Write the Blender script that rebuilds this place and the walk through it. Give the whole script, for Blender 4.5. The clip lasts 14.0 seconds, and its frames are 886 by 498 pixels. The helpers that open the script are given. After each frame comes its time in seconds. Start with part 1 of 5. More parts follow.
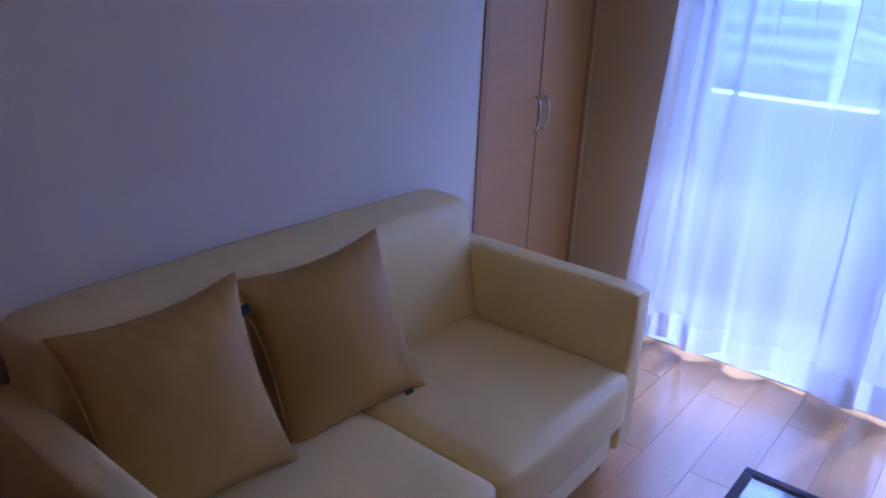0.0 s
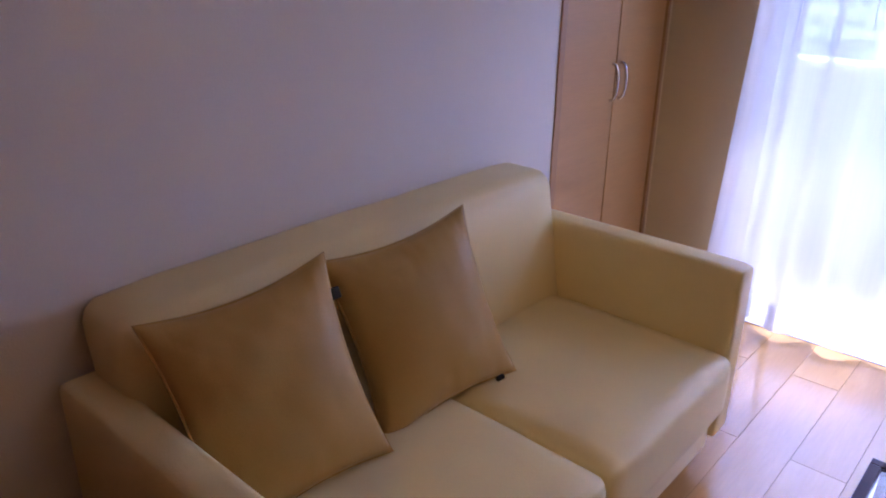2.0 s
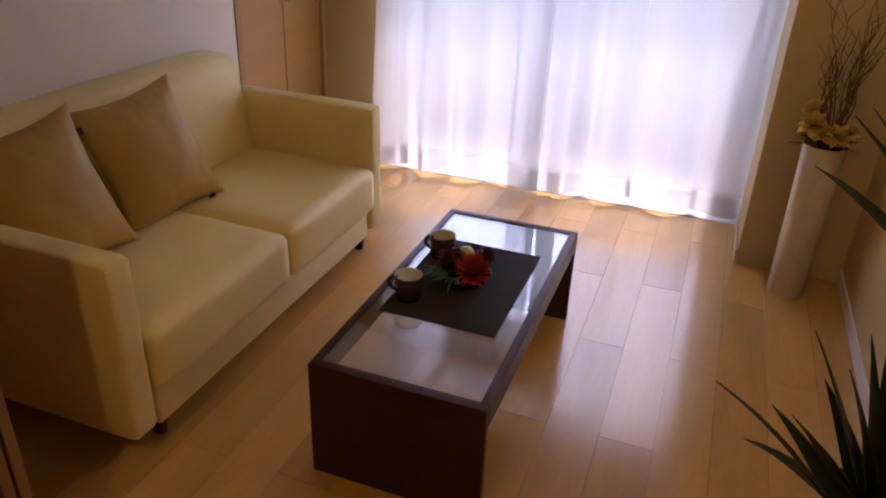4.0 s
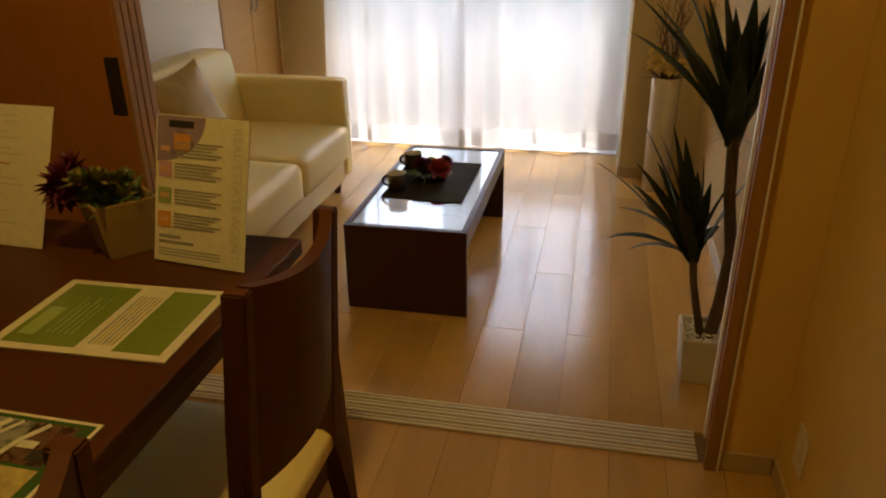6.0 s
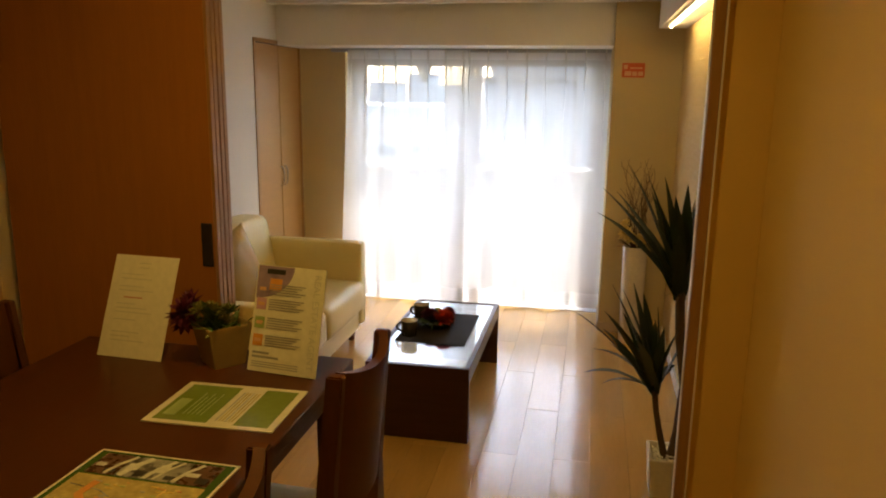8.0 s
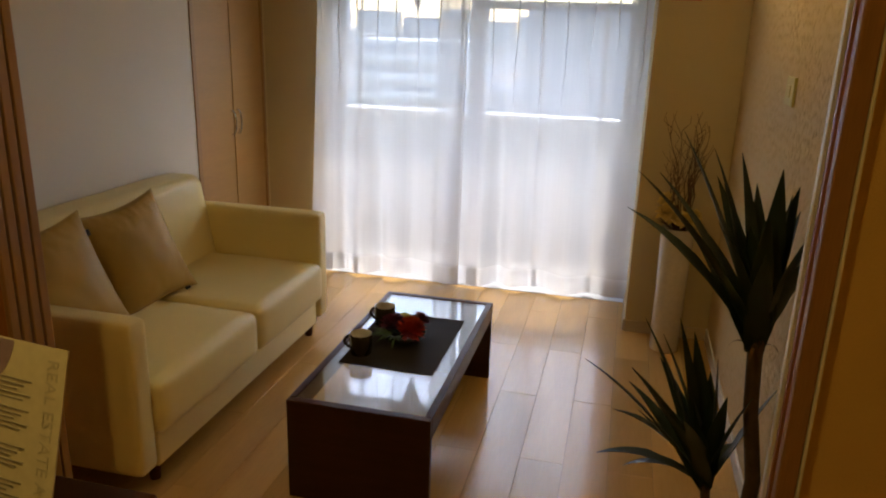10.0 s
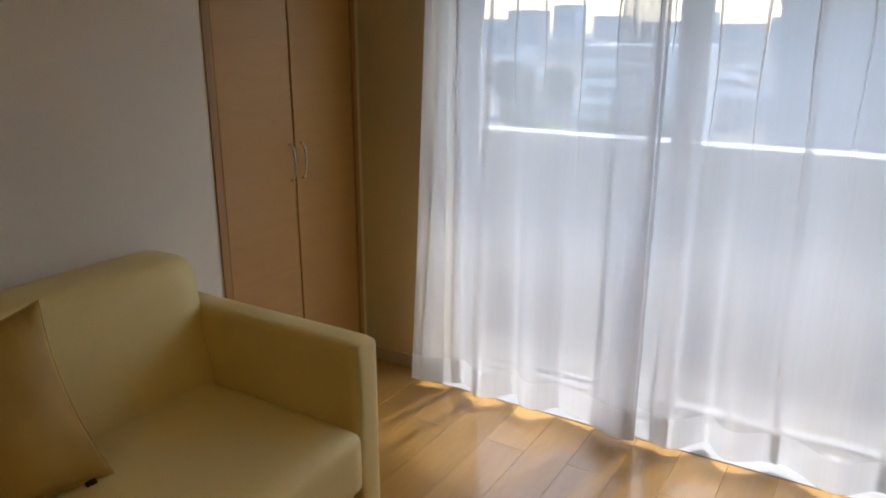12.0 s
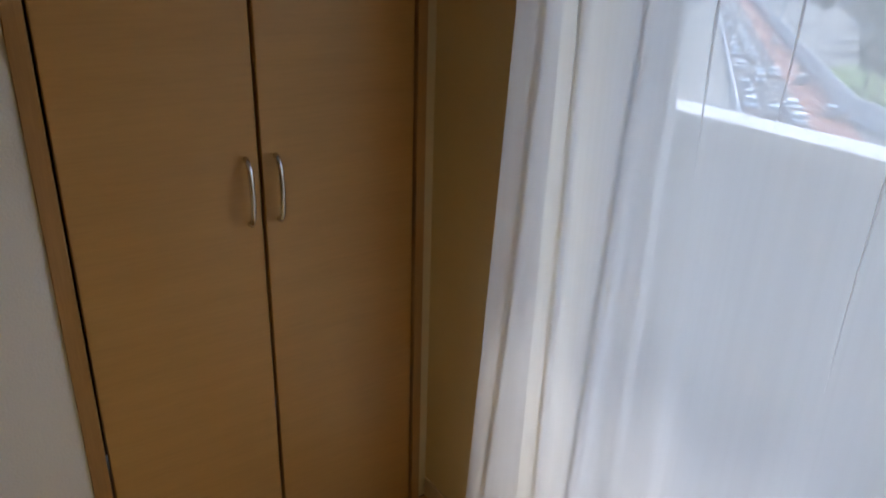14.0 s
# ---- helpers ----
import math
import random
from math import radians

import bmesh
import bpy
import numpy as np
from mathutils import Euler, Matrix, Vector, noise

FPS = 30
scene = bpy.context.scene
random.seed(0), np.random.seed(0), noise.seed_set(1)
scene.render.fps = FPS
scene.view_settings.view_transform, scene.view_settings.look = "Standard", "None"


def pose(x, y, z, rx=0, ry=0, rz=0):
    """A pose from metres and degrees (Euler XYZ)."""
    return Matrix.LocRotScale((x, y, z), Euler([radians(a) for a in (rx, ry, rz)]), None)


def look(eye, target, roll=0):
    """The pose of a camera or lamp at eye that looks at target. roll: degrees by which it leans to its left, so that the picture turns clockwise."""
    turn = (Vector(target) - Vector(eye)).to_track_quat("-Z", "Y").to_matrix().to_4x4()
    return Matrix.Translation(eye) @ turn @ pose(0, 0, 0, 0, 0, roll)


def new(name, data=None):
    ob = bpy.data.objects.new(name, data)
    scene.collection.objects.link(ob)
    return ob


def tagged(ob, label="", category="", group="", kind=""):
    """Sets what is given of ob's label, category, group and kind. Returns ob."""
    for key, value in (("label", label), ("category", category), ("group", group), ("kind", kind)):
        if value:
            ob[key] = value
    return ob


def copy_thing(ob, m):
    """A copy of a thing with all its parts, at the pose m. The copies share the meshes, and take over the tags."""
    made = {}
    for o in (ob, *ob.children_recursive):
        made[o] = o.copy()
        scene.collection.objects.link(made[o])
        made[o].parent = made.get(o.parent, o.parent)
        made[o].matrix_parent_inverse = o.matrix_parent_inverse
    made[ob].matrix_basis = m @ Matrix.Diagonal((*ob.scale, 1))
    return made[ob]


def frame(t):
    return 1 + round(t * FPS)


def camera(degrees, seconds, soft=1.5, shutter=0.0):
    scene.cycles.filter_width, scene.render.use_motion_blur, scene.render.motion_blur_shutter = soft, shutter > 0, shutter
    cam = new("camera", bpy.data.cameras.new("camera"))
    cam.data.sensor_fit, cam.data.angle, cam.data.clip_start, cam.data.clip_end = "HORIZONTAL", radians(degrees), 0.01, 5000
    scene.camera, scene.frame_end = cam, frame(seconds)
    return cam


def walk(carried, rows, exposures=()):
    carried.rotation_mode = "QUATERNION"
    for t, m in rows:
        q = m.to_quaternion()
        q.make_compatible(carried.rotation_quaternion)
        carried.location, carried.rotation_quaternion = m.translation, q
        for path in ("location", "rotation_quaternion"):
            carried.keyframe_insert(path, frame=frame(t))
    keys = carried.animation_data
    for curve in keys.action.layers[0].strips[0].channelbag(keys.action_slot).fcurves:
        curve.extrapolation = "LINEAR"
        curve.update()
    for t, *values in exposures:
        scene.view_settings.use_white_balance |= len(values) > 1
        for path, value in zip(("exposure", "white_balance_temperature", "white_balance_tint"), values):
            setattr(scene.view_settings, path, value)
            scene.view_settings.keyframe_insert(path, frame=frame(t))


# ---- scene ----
cam = camera(61.7, 14.0, soft=2.0)
PATH = [
    (0, (0.070, -0.060, 1.403), (-1.094, 1.402, 0.691), 2.5),
    (0.5, (-0.046, -0.046, 1.388), (-1.194, 1.434, 0.687), 4.7),
    (1, (-0.144, -0.056, 1.367), (-1.392, 1.357, 0.699), 3.1),
    (1.5, (-0.184, -0.072, 1.345), (-1.46, 1.282, 0.612), 3.2),
    (2, (-0.095, -0.063, 1.353), (-1.318, 1.322, 0.588), 0.7),
    (2.5, (0.192, -0.114, 1.392), (-0.871, 1.406, 0.645), 1.8),
    (3, (0.305, -0.282, 1.398), (-0.407, 1.422, 0.631), 3.4),
    (3.2, (0.357, -0.387, 1.397), (-0.265, 1.337, 0.597), 1.8),
    (5.3, (0.672, -1.399, 1.439), (0.063, 0.249, 0.483), 3.1),
    (5.5, (0.684, -1.542, 1.368), (0.092, 0.175, 0.531), 1.7),
    (6, (0.611, -1.823, 1.373), (0.229, -0.046, 0.539), -0.6),
    (6.5, (0.643, -2.077, 1.379), (0.198, -0.317, 0.541), 1.2),
    (7, (0.655, -2.284, 1.417), (0.203, -0.48, 0.68), -0.2),
    (7.5, (0.646, -2.403, 1.482), (0.266, -0.512, 0.955), 0.6),
    (7.7, (0.649, -2.405, 1.491), (0.27, -0.487, 1.07), 0.8),
    (9.8, (0.651, -1.499, 1.457), (0.237, 0.391, 0.952), 0.7),
    (10, (0.660, -1.332, 1.442), (0.213, 0.529, 0.863), 1.7),
    (10.5, (0.614, -0.872, 1.394), (0.134, 0.948, 0.717), 2.9),
    (11, (0.544, -0.467, 1.373), (0.101, 1.345, 0.652), 1.2),
    (11.5, (0.52, -0.041, 1.357), (-0.27, 1.679, 0.711), -0.2),
    (12, (0.411, 0.351, 1.359), (-0.584, 1.99, 0.789), -0.0),
    (12.5, (0.427, 0.798, 1.351), (-0.712, 2.323, 0.736), -0.8),
    (13, (0.383, 1.229, 1.348), (-1.007, 2.516, 0.709), -0.1),
    (13.5, (0.148, 1.615, 1.362), (-1.34, 2.763, 0.679), 0.8),
    (14, (-0.123, 1.843, 1.36), (-1.629, 2.899, 0.573), 1.8),
]
walk(cam, [(t, look(eye, target, roll)) for t, eye, target, roll in PATH],
     [(0.0, 2.5, 3900, 38), (0.5, 2.6, 4180, 42), (1.0, 2.86, 4400, 42), (1.5, 3.0, 4650, 41), (2.0, 3.08, 4700, 42), (2.5, 3.05, 4750, 43), (3.0, 2.82, 5060, 44), (5.3, 2.87, 6900, 11), (7.7, 3.25, 7000, 9), (10.0, 2.58, 6550, 10), (11.5, 2.40, 6390, 8), (12.2, 2.22, 6210, 8), (13.0, 2.13, 6090, 8), (14.0, 2.08, 6000, 8)])

# ---- sky, sun and exposure ----
world = bpy.data.worlds.new("world")
scene.world = world
world.use_nodes = True
wn = world.node_tree.nodes
sky = wn.new("ShaderNodeTexSky")
sky.sky_type = 'NISHITA'
sky.sun_disc = False
SUN_EL, SUN_AZ = 54.0, 12.0
sky.sun_elevation, sky.sun_rotation = radians(SUN_EL), radians(SUN_AZ)
sky.air_density, sky.dust_density, sky.ozone_density = 1.0, 1.8, 1.0
wn["Background"].inputs[1].default_value = 0.15
world.node_tree.links.new(sky.outputs[0], wn["Background"].inputs[0])
sun_data = bpy.data.lights.new("sun", 'SUN')
sun_data.energy, sun_data.angle, sun_data.color = 0.7, radians(2.5), (1.0, 0.96, 0.9)
sun = new("sun", sun_data)
sun_dir = Vector((math.sin(radians(SUN_AZ)) * math.cos(radians(SUN_EL)), math.cos(radians(SUN_AZ)) * math.cos(radians(SUN_EL)), math.sin(radians(SUN_EL))))
sun.matrix_world = look(sun_dir * 40, (0, 0, 0))


# ---- materials ----
def material(name, colour, rough=0.5, metal=0.0, vary=0.12, scale=3.0, fine=60.0, bump=0.1, stretch=(1, 1, 1), each=0.0, coat=0.0, ior=1.45, fine_vary=0.06):
    """Procedural surface: a broad and a fine noise vary colour, roughness and relief. each: how much whole pieces differ."""
    m = bpy.data.materials.new(name)
    m.use_nodes = True
    n, l = m.node_tree.nodes, m.node_tree.links
    b = n["Principled BSDF"]
    tc, mp = n.new("ShaderNodeTexCoord"), n.new("ShaderNodeMapping")
    mp.inputs["Scale"].default_value = stretch
    l.new(tc.outputs["Object"], mp.inputs[0])
    big, small = n.new("ShaderNodeTexNoise"), n.new("ShaderNodeTexNoise")
    big.inputs["Scale"].default_value, small.inputs["Scale"].default_value = scale, fine
    big.inputs["Detail"].default_value, small.inputs["Detail"].default_value = 5, 4
    l.new(mp.outputs[0], big.inputs[0]), l.new(mp.outputs[0], small.inputs[0])
    def math_node(op, a, c):
        k = n.new("ShaderNodeMath")
        k.operation = op
        for s, v in ((0, a), (1, c)):
            if isinstance(v, (int, float)):
                k.inputs[s].default_value = v
            else:
                l.new(v, k.inputs[s])
        return k.outputs[0]
    f1 = math_node('MULTIPLY', math_node('SUBTRACT', big.outputs[0], 0.5), vary * 4)
    f2 = math_node('MULTIPLY', math_node('SUBTRACT', small.outputs[0], 0.5), fine_vary * 4)
    total = math_node('ADD', math_node('ADD', f1, f2), 1.0)
    if each:
        oi = n.new("ShaderNodeObjectInfo")
        total = math_node('ADD', total, math_node('MULTIPLY', math_node('SUBTRACT', oi.outputs["Random"], 0.5), each * 2))
    hsv = n.new("ShaderNodeHueSaturation")
    hsv.inputs["Color"].default_value = (*colour, 1)
    l.new(total, hsv.inputs["Value"])
    l.new(hsv.outputs[0], b.inputs["Base Color"])
    l.new(math_node('ADD', math_node('MULTIPLY', f1, 0.35), rough), b.inputs["Roughness"])
    b.inputs["Metallic"].default_value = metal
    b.inputs["IOR"].default_value = ior
    b.inputs["Coat Weight"].default_value = coat
    b.inputs["Coat Roughness"].default_value = 0.12
    if bump:
        bp = n.new("ShaderNodeBump")
        bp.inputs["Strength"].default_value, bp.inputs["Distance"].default_value = bump, 0.004
        l.new(small.outputs[0], bp.inputs["Height"])
        l.new(bp.outputs[0], b.inputs["Normal"])
    return m


def wood(name, colour, rough, along=(14, 1.2, 14), each=0.0, coat=0.0, vary=0.16, grain=0.10, ior=1.45):
    return material(name, colour, rough, 0, vary, 2.2, 16, 0.06, along, each, coat, ior, fine_vary=grain)


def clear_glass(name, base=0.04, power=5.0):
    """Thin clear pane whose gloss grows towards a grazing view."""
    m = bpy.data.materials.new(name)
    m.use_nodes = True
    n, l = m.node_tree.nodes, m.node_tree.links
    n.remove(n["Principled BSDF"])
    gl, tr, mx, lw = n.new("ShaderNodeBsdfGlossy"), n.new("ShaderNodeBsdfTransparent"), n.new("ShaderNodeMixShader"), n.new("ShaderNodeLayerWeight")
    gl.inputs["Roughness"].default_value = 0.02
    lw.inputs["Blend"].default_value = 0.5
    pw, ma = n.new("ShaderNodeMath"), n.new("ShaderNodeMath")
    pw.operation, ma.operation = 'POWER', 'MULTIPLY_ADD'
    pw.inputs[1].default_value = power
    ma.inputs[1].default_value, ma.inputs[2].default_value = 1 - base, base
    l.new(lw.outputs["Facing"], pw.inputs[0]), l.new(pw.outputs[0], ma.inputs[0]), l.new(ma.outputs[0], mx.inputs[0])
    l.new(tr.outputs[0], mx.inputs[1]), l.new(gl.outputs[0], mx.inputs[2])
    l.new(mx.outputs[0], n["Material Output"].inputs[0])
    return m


def sheer(name, colour, opacity, stripe):
    """Woven voile: part of the light passes between the threads, the rest is scattered."""
    m = bpy.data.materials.new(name)
    m.use_nodes = True
    n, l = m.node_tree.nodes, m.node_tree.links
    n.remove(n["Principled BSDF"])
    tc, ns = n.new("ShaderNodeTexCoord"), n.new("ShaderNodeTexNoise")
    mp = n.new("ShaderNodeMapping")
    mp.inputs["Scale"].default_value = (90, 90, 1.2)
    ns.inputs["Scale"].default_value, ns.inputs["Detail"].default_value = 1.0, 3
    l.new(tc.outputs["Object"], mp.inputs[0]), l.new(mp.outputs[0], ns.inputs[0])
    mr = n.new("ShaderNodeMapRange")
    mr.inputs["From Min"].default_value, mr.inputs["From Max"].default_value = 0.3, 0.7
    mr.inputs["To Min"].default_value, mr.inputs["To Max"].default_value = opacity - stripe, opacity + stripe
    l.new(ns.outputs[0], mr.inputs[0])
    tl, df, tp = n.new("ShaderNodeBsdfTranslucent"), n.new("ShaderNodeBsdfDiffuse"), n.new("ShaderNodeBsdfTransparent")
    tl.inputs[0].default_value = df.inputs[0].default_value = (*colour, 1)
    a, b = n.new("ShaderNodeMixShader"), n.new("ShaderNodeMixShader")
    a.inputs[0].default_value = 0.5
    l.new(tl.outputs[0], a.inputs[1]), l.new(df.outputs[0], a.inputs[2])
    l.new(mr.outputs[0], b.inputs[0]), l.new(tp.outputs[0], b.inputs[1]), l.new(a.outputs[0], b.inputs[2])
    l.new(b.outputs[0], n["Material Output"].inputs[0])
    return m


def glowing(name, colour, strength):
    m = bpy.data.materials.new(name)
    m.use_nodes = True
    b = m.node_tree.nodes["Principled BSDF"]
    b.inputs["Base Color"].default_value = (0.9, 0.9, 0.9, 1)
    b.inputs["Emission Color"].default_value, b.inputs["Emission Strength"].default_value = (*colour, 1), strength
    return m


WALL = material("white_wallpaper", (0.69, 0.645, 0.575), 0.8, vary=0.03, scale=1.5, fine=220, bump=0.25, fine_vary=0.02)
WALL_DINING = material("ochre_cream_wallpaper", (0.70, 0.475, 0.155), 0.8, vary=0.04, scale=1.5, fine=220, bump=0.25, fine_vary=0.02)
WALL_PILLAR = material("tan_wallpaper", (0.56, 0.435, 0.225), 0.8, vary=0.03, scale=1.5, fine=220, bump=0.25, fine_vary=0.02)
WALL_EMBOSSED = material("ridged_wallpaper", (0.62, 0.455, 0.215), 0.75, vary=0.04, scale=1.5, fine=160, bump=0.2, fine_vary=0.02)
CEILING = material("ceiling_paper", (0.8, 0.78, 0.74), 0.85, vary=0.03, fine=200, bump=0.15)
BASE_TAN = material("tan_vinyl", (0.52, 0.40, 0.24), 0.5, vary=0.04, bump=0.02)
BASE = material("white_vinyl", (0.74, 0.70, 0.62), 0.45, vary=0.04, bump=0.02)
PLANK = wood("maple_laminate", (0.55, 0.32, 0.098), 0.19, (7, 0.8, 7), each=0.13, coat=0.6, vary=0.09, grain=0.045)
SUBFLOOR = material("dark_joint", (0.22, 0.14, 0.075), 0.6)
CLOSET = wood("ash_veneer", (0.425, 0.228, 0.062), 0.42, (2, 0.8, 12), vary=0.05, grain=0.05)
CLOSET_TRIM = wood("closet_trim_wood", (0.34, 0.18, 0.056), 0.42, (26, 26, 1.2), vary=0.1)
# Near-black colour for the shade in door gaps and the finger pull.
GAP_SHADE = material("gap_shade", (0.02, 0.012, 0.008), 0.8)
DOOR_WOOD = wood("door_veneer", (0.36, 0.136, 0.029), 0.42, (14, 14, 0.9), vary=0.05, grain=0.05)
DOOR_EDGE = wood("door_edge_wood", (0.33, 0.172, 0.060), 0.4, (24, 24, 1.2), vary=0.1)
TABLE_WOOD = wood("table_walnut", (0.074, 0.0205, 0.004), 0.42, (18, 1.4, 18), coat=0.03, vary=0.07, ior=1.32)
CHAIR_WOOD = wood("chair_walnut", (0.090, 0.027, 0.006), 0.5, (20, 20, 1.4), coat=0.0, vary=0.12, ior=1.28)
WENGE = wood("wenge", (0.058, 0.022, 0.012), 0.36, (2.0, 20, 20), coat=0.0, vary=0.14, ior=1.3)
LEATHER = material("cream_leatherette", (0.81, 0.668, 0.31), 0.38, vary=0.05, scale=4, fine=260, bump=0.22, fine_vary=0.02, coat=0.03, ior=1.33)
SEAT_LEATHER = material("seat_leatherette", (0.74, 0.60, 0.27), 0.4, vary=0.05, scale=6, fine=240, bump=0.2, fine_vary=0.02)
SATIN = material("tan_satin", (0.46, 0.295, 0.078), 0.42, vary=0.08, scale=6, fine=320, bump=0.12, fine_vary=0.03, ior=1.26)
BLACK = material("black_plastic", (0.012, 0.011, 0.01), 0.45)
CHROME = material("brushed_chrome", (0.62, 0.61, 0.60), 0.16, 1.0, 0.05, bump=0.02)
ALU = material("aluminium", (0.88, 0.85, 0.78), 0.38, 0.1, 0.06, 3, 40, 0.03, (1, 20, 20))
TRACK = material("bronze_track_bed", (0.42, 0.30, 0.16), 0.45, 0.0, 0.06, 3, 40, 0.03, (1, 20, 20))
SASH = material("grey_aluminium", (0.42, 0.43, 0.445), 0.4, 0.0, 0.05, bump=0.02)
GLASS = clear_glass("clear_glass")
TABLE_GLASS = clear_glass("polished_table_glass", 0.12, 2.5)
VOILE = sheer("white_voile", (0.88, 0.88, 0.89), 0.62, 0.012)
VOILE_HEM = sheer("white_voile_double", (0.80, 0.80, 0.81), 0.84, 0.02)
CERAMIC = material("white_ceramic", (0.63, 0.55, 0.43), 0.25, vary=0.03, bump=0.01, coat=0.3)
POT_TAN = material("tan_pot_glaze", (0.36, 0.255, 0.105), 0.45, vary=0.08, bump=0.03)
CREAM_CERAMIC = material("cream_ceramic", (0.66, 0.60, 0.47), 0.4, vary=0.06, bump=0.03)
MUG_DARK = material("dark_brown_glaze", (0.035, 0.027, 0.022), 0.22, vary=0.1, bump=0.02, coat=0.4)
MUG_WHITE = material("ivory_glaze", (0.75, 0.71, 0.6), 0.25, vary=0.03, bump=0.01)
MAT_CLOTH = material("charcoal_woven_mat", (0.038, 0.031, 0.028), 0.8, vary=0.08, scale=5, fine=420, bump=0.5, ior=1.25)
BOWL_GLASS = material("dark_green_glaze", (0.03, 0.035, 0.025), 0.15, vary=0.1, bump=0.0, coat=0.4)
GRAPE = material("purple_grape_skin", (0.07, 0.02, 0.06), 0.35, vary=0.25, scale=20, each=0.3)
LIME = material("yellow_green_fruit_skin", (0.42, 0.42, 0.06), 0.4, vary=0.15, scale=14)
FIG = material("brown_fig_skin", (0.09, 0.04, 0.03), 0.45, vary=0.2, scale=20)
RED_PETAL = material("red_orange_petal", (0.48, 0.05, 0.025), 0.6, vary=0.2, scale=20)
PURPLE_PETAL = material("plum_petal", (0.13, 0.015, 0.045), 0.6, vary=0.2, scale=20)
CREAM_PETAL = material("pale_yellow_petal", (0.75, 0.55, 0.17), 0.6, vary=0.12, scale=20)
LEAF = material("dark_green_leaf", (0.016, 0.031, 0.013), 0.5, vary=0.25, scale=8, fine=60, bump=0.1)
LEAF_FRESH = material("fresh_green_leaf", (0.07, 0.12, 0.025), 0.5, vary=0.25, scale=12)
LEAF_YELLOW = material("yellow_green_leaf", (0.20, 0.19, 0.05), 0.5, vary=0.25, scale=12)
BARK = material("brown_bark", (0.11, 0.065, 0.035), 0.8, vary=0.3, scale=14, fine=80, bump=0.8)
TWIG = material("dried_twig", (0.13, 0.07, 0.03), 0.75, vary=0.25, scale=20)
PEBBLE = material("white_pebble", (0.68, 0.65, 0.58), 0.6, vary=0.2, scale=30)
PAPER = material("white_paper", (0.70, 0.64, 0.50), 0.5, vary=0.03, bump=0.02)
LAMINATE = material("laminated_paper", (0.70, 0.65, 0.51), 0.18, vary=0.03, bump=0.01, coat=0.5)
INK = material("grey_ink", (0.30, 0.28, 0.25), 0.6)
INK_PALE = material("pale_grey_ink", (0.53, 0.49, 0.39), 0.5)
INK_DARK = material("dark_ink", (0.03, 0.025, 0.02), 0.5)
SIGN_PALE = material("pale_photo_print", (0.6, 0.58, 0.5), 0.4, vary=0.2, scale=80)
INK_RED = material("red_ink", (0.5, 0.12, 0.08), 0.6)
PRINT_GREEN = material("green_print", (0.17, 0.23, 0.045), 0.25, vary=0.08, coat=0.4)
PRINT_DKGREEN = material("dark_green_print", (0.05, 0.11, 0.03), 0.25, vary=0.08, coat=0.4)
PRINT_PURPLE = material("mauve_print", (0.28, 0.20, 0.28), 0.3, vary=0.15, scale=30)
PRINT_PINK = material("pink_print", (0.55, 0.30, 0.38), 0.3)
PRINT_LIME = material("lime_print", (0.30, 0.38, 0.13), 0.3)
PRINT_ORANGE = material("orange_print", (0.62, 0.27, 0.07), 0.3)
PRINT_BROWN = material("brown_photo_print", (0.10, 0.05, 0.03), 0.3, vary=0.7, scale=45)
PRINT_GREY = material("grey_photo_print", (0.20, 0.19, 0.17), 0.3, vary=0.9, scale=35)
MAP_BUFF = material("map_paper", (0.47, 0.37, 0.155), 0.22, vary=0.24, scale=34, fine=110, fine_vary=0.16, coat=0.4)
MAP_YELLOW = material("map_yellow", (0.72, 0.50, 0.15), 0.25, vary=0.15, scale=30)
SIGN_RED = material("orange_red_plate", (0.52, 0.085, 0.015), 0.5, vary=0.06)
SIGN_WHITE = material("pale_print", (0.64, 0.36, 0.2), 0.5)
SWITCH = material("yellowed_plastic", (0.58, 0.48, 0.13), 0.45)
OUTLET = material("ivory_plastic", (0.72, 0.65, 0.5), 0.4)
PENNANT = material("white_cloth", (0.55, 0.55, 0.54), 0.8)
CONCRETE = material("pale_concrete", (0.33, 0.33, 0.33), 0.8, vary=0.08, scale=1.5, fine=30, bump=0.3)
CAP = material("white_painted_metal", (0.58, 0.58, 0.585), 0.4, vary=0.03)
BALCONY = material("balcony_vinyl", (0.19, 0.185, 0.175), 0.6, vary=0.06)
ASPHALT = material("asphalt", (0.10, 0.10, 0.105), 0.85, vary=0.12, scale=0.2, fine=3)
RED_ROAD = material("red_asphalt", (0.30, 0.15, 0.115), 0.85, vary=0.1, scale=0.2, fine=3)
GROUND = material("town_ground", (0.20, 0.20, 0.18), 0.9, vary=0.3, scale=0.03, fine=0.4)
LAWN = material("lawn", (0.13, 0.19, 0.05), 0.9, vary=0.25, scale=0.3, fine=4)
FACADE = material("pale_facade", (0.47, 0.475, 0.48), 0.8, vary=0.06, scale=0.2, fine=3)
FACADE_WARM = material("beige_facade", (0.52, 0.46, 0.40), 0.8, vary=0.08, scale=0.2, fine=3)
FACADE_GREY = material("grey_facade", (0.32, 0.34, 0.37), 0.8, vary=0.08, scale=0.2, fine=3)
# Blue-grey distance haze is put into this facade colour.
FACADE_HAZE = material("blue_haze_facade", (0.36, 0.40, 0.46), 0.8, vary=0.06, scale=0.2, fine=3)
ROOF_BLUE = material("blue_grey_tiles", (0.20, 0.23, 0.27), 0.8, vary=0.15, scale=0.4, fine=4)
ROOF_BROWN = material("brown_tiles", (0.22, 0.17, 0.14), 0.8, vary=0.15, scale=0.4, fine=4)
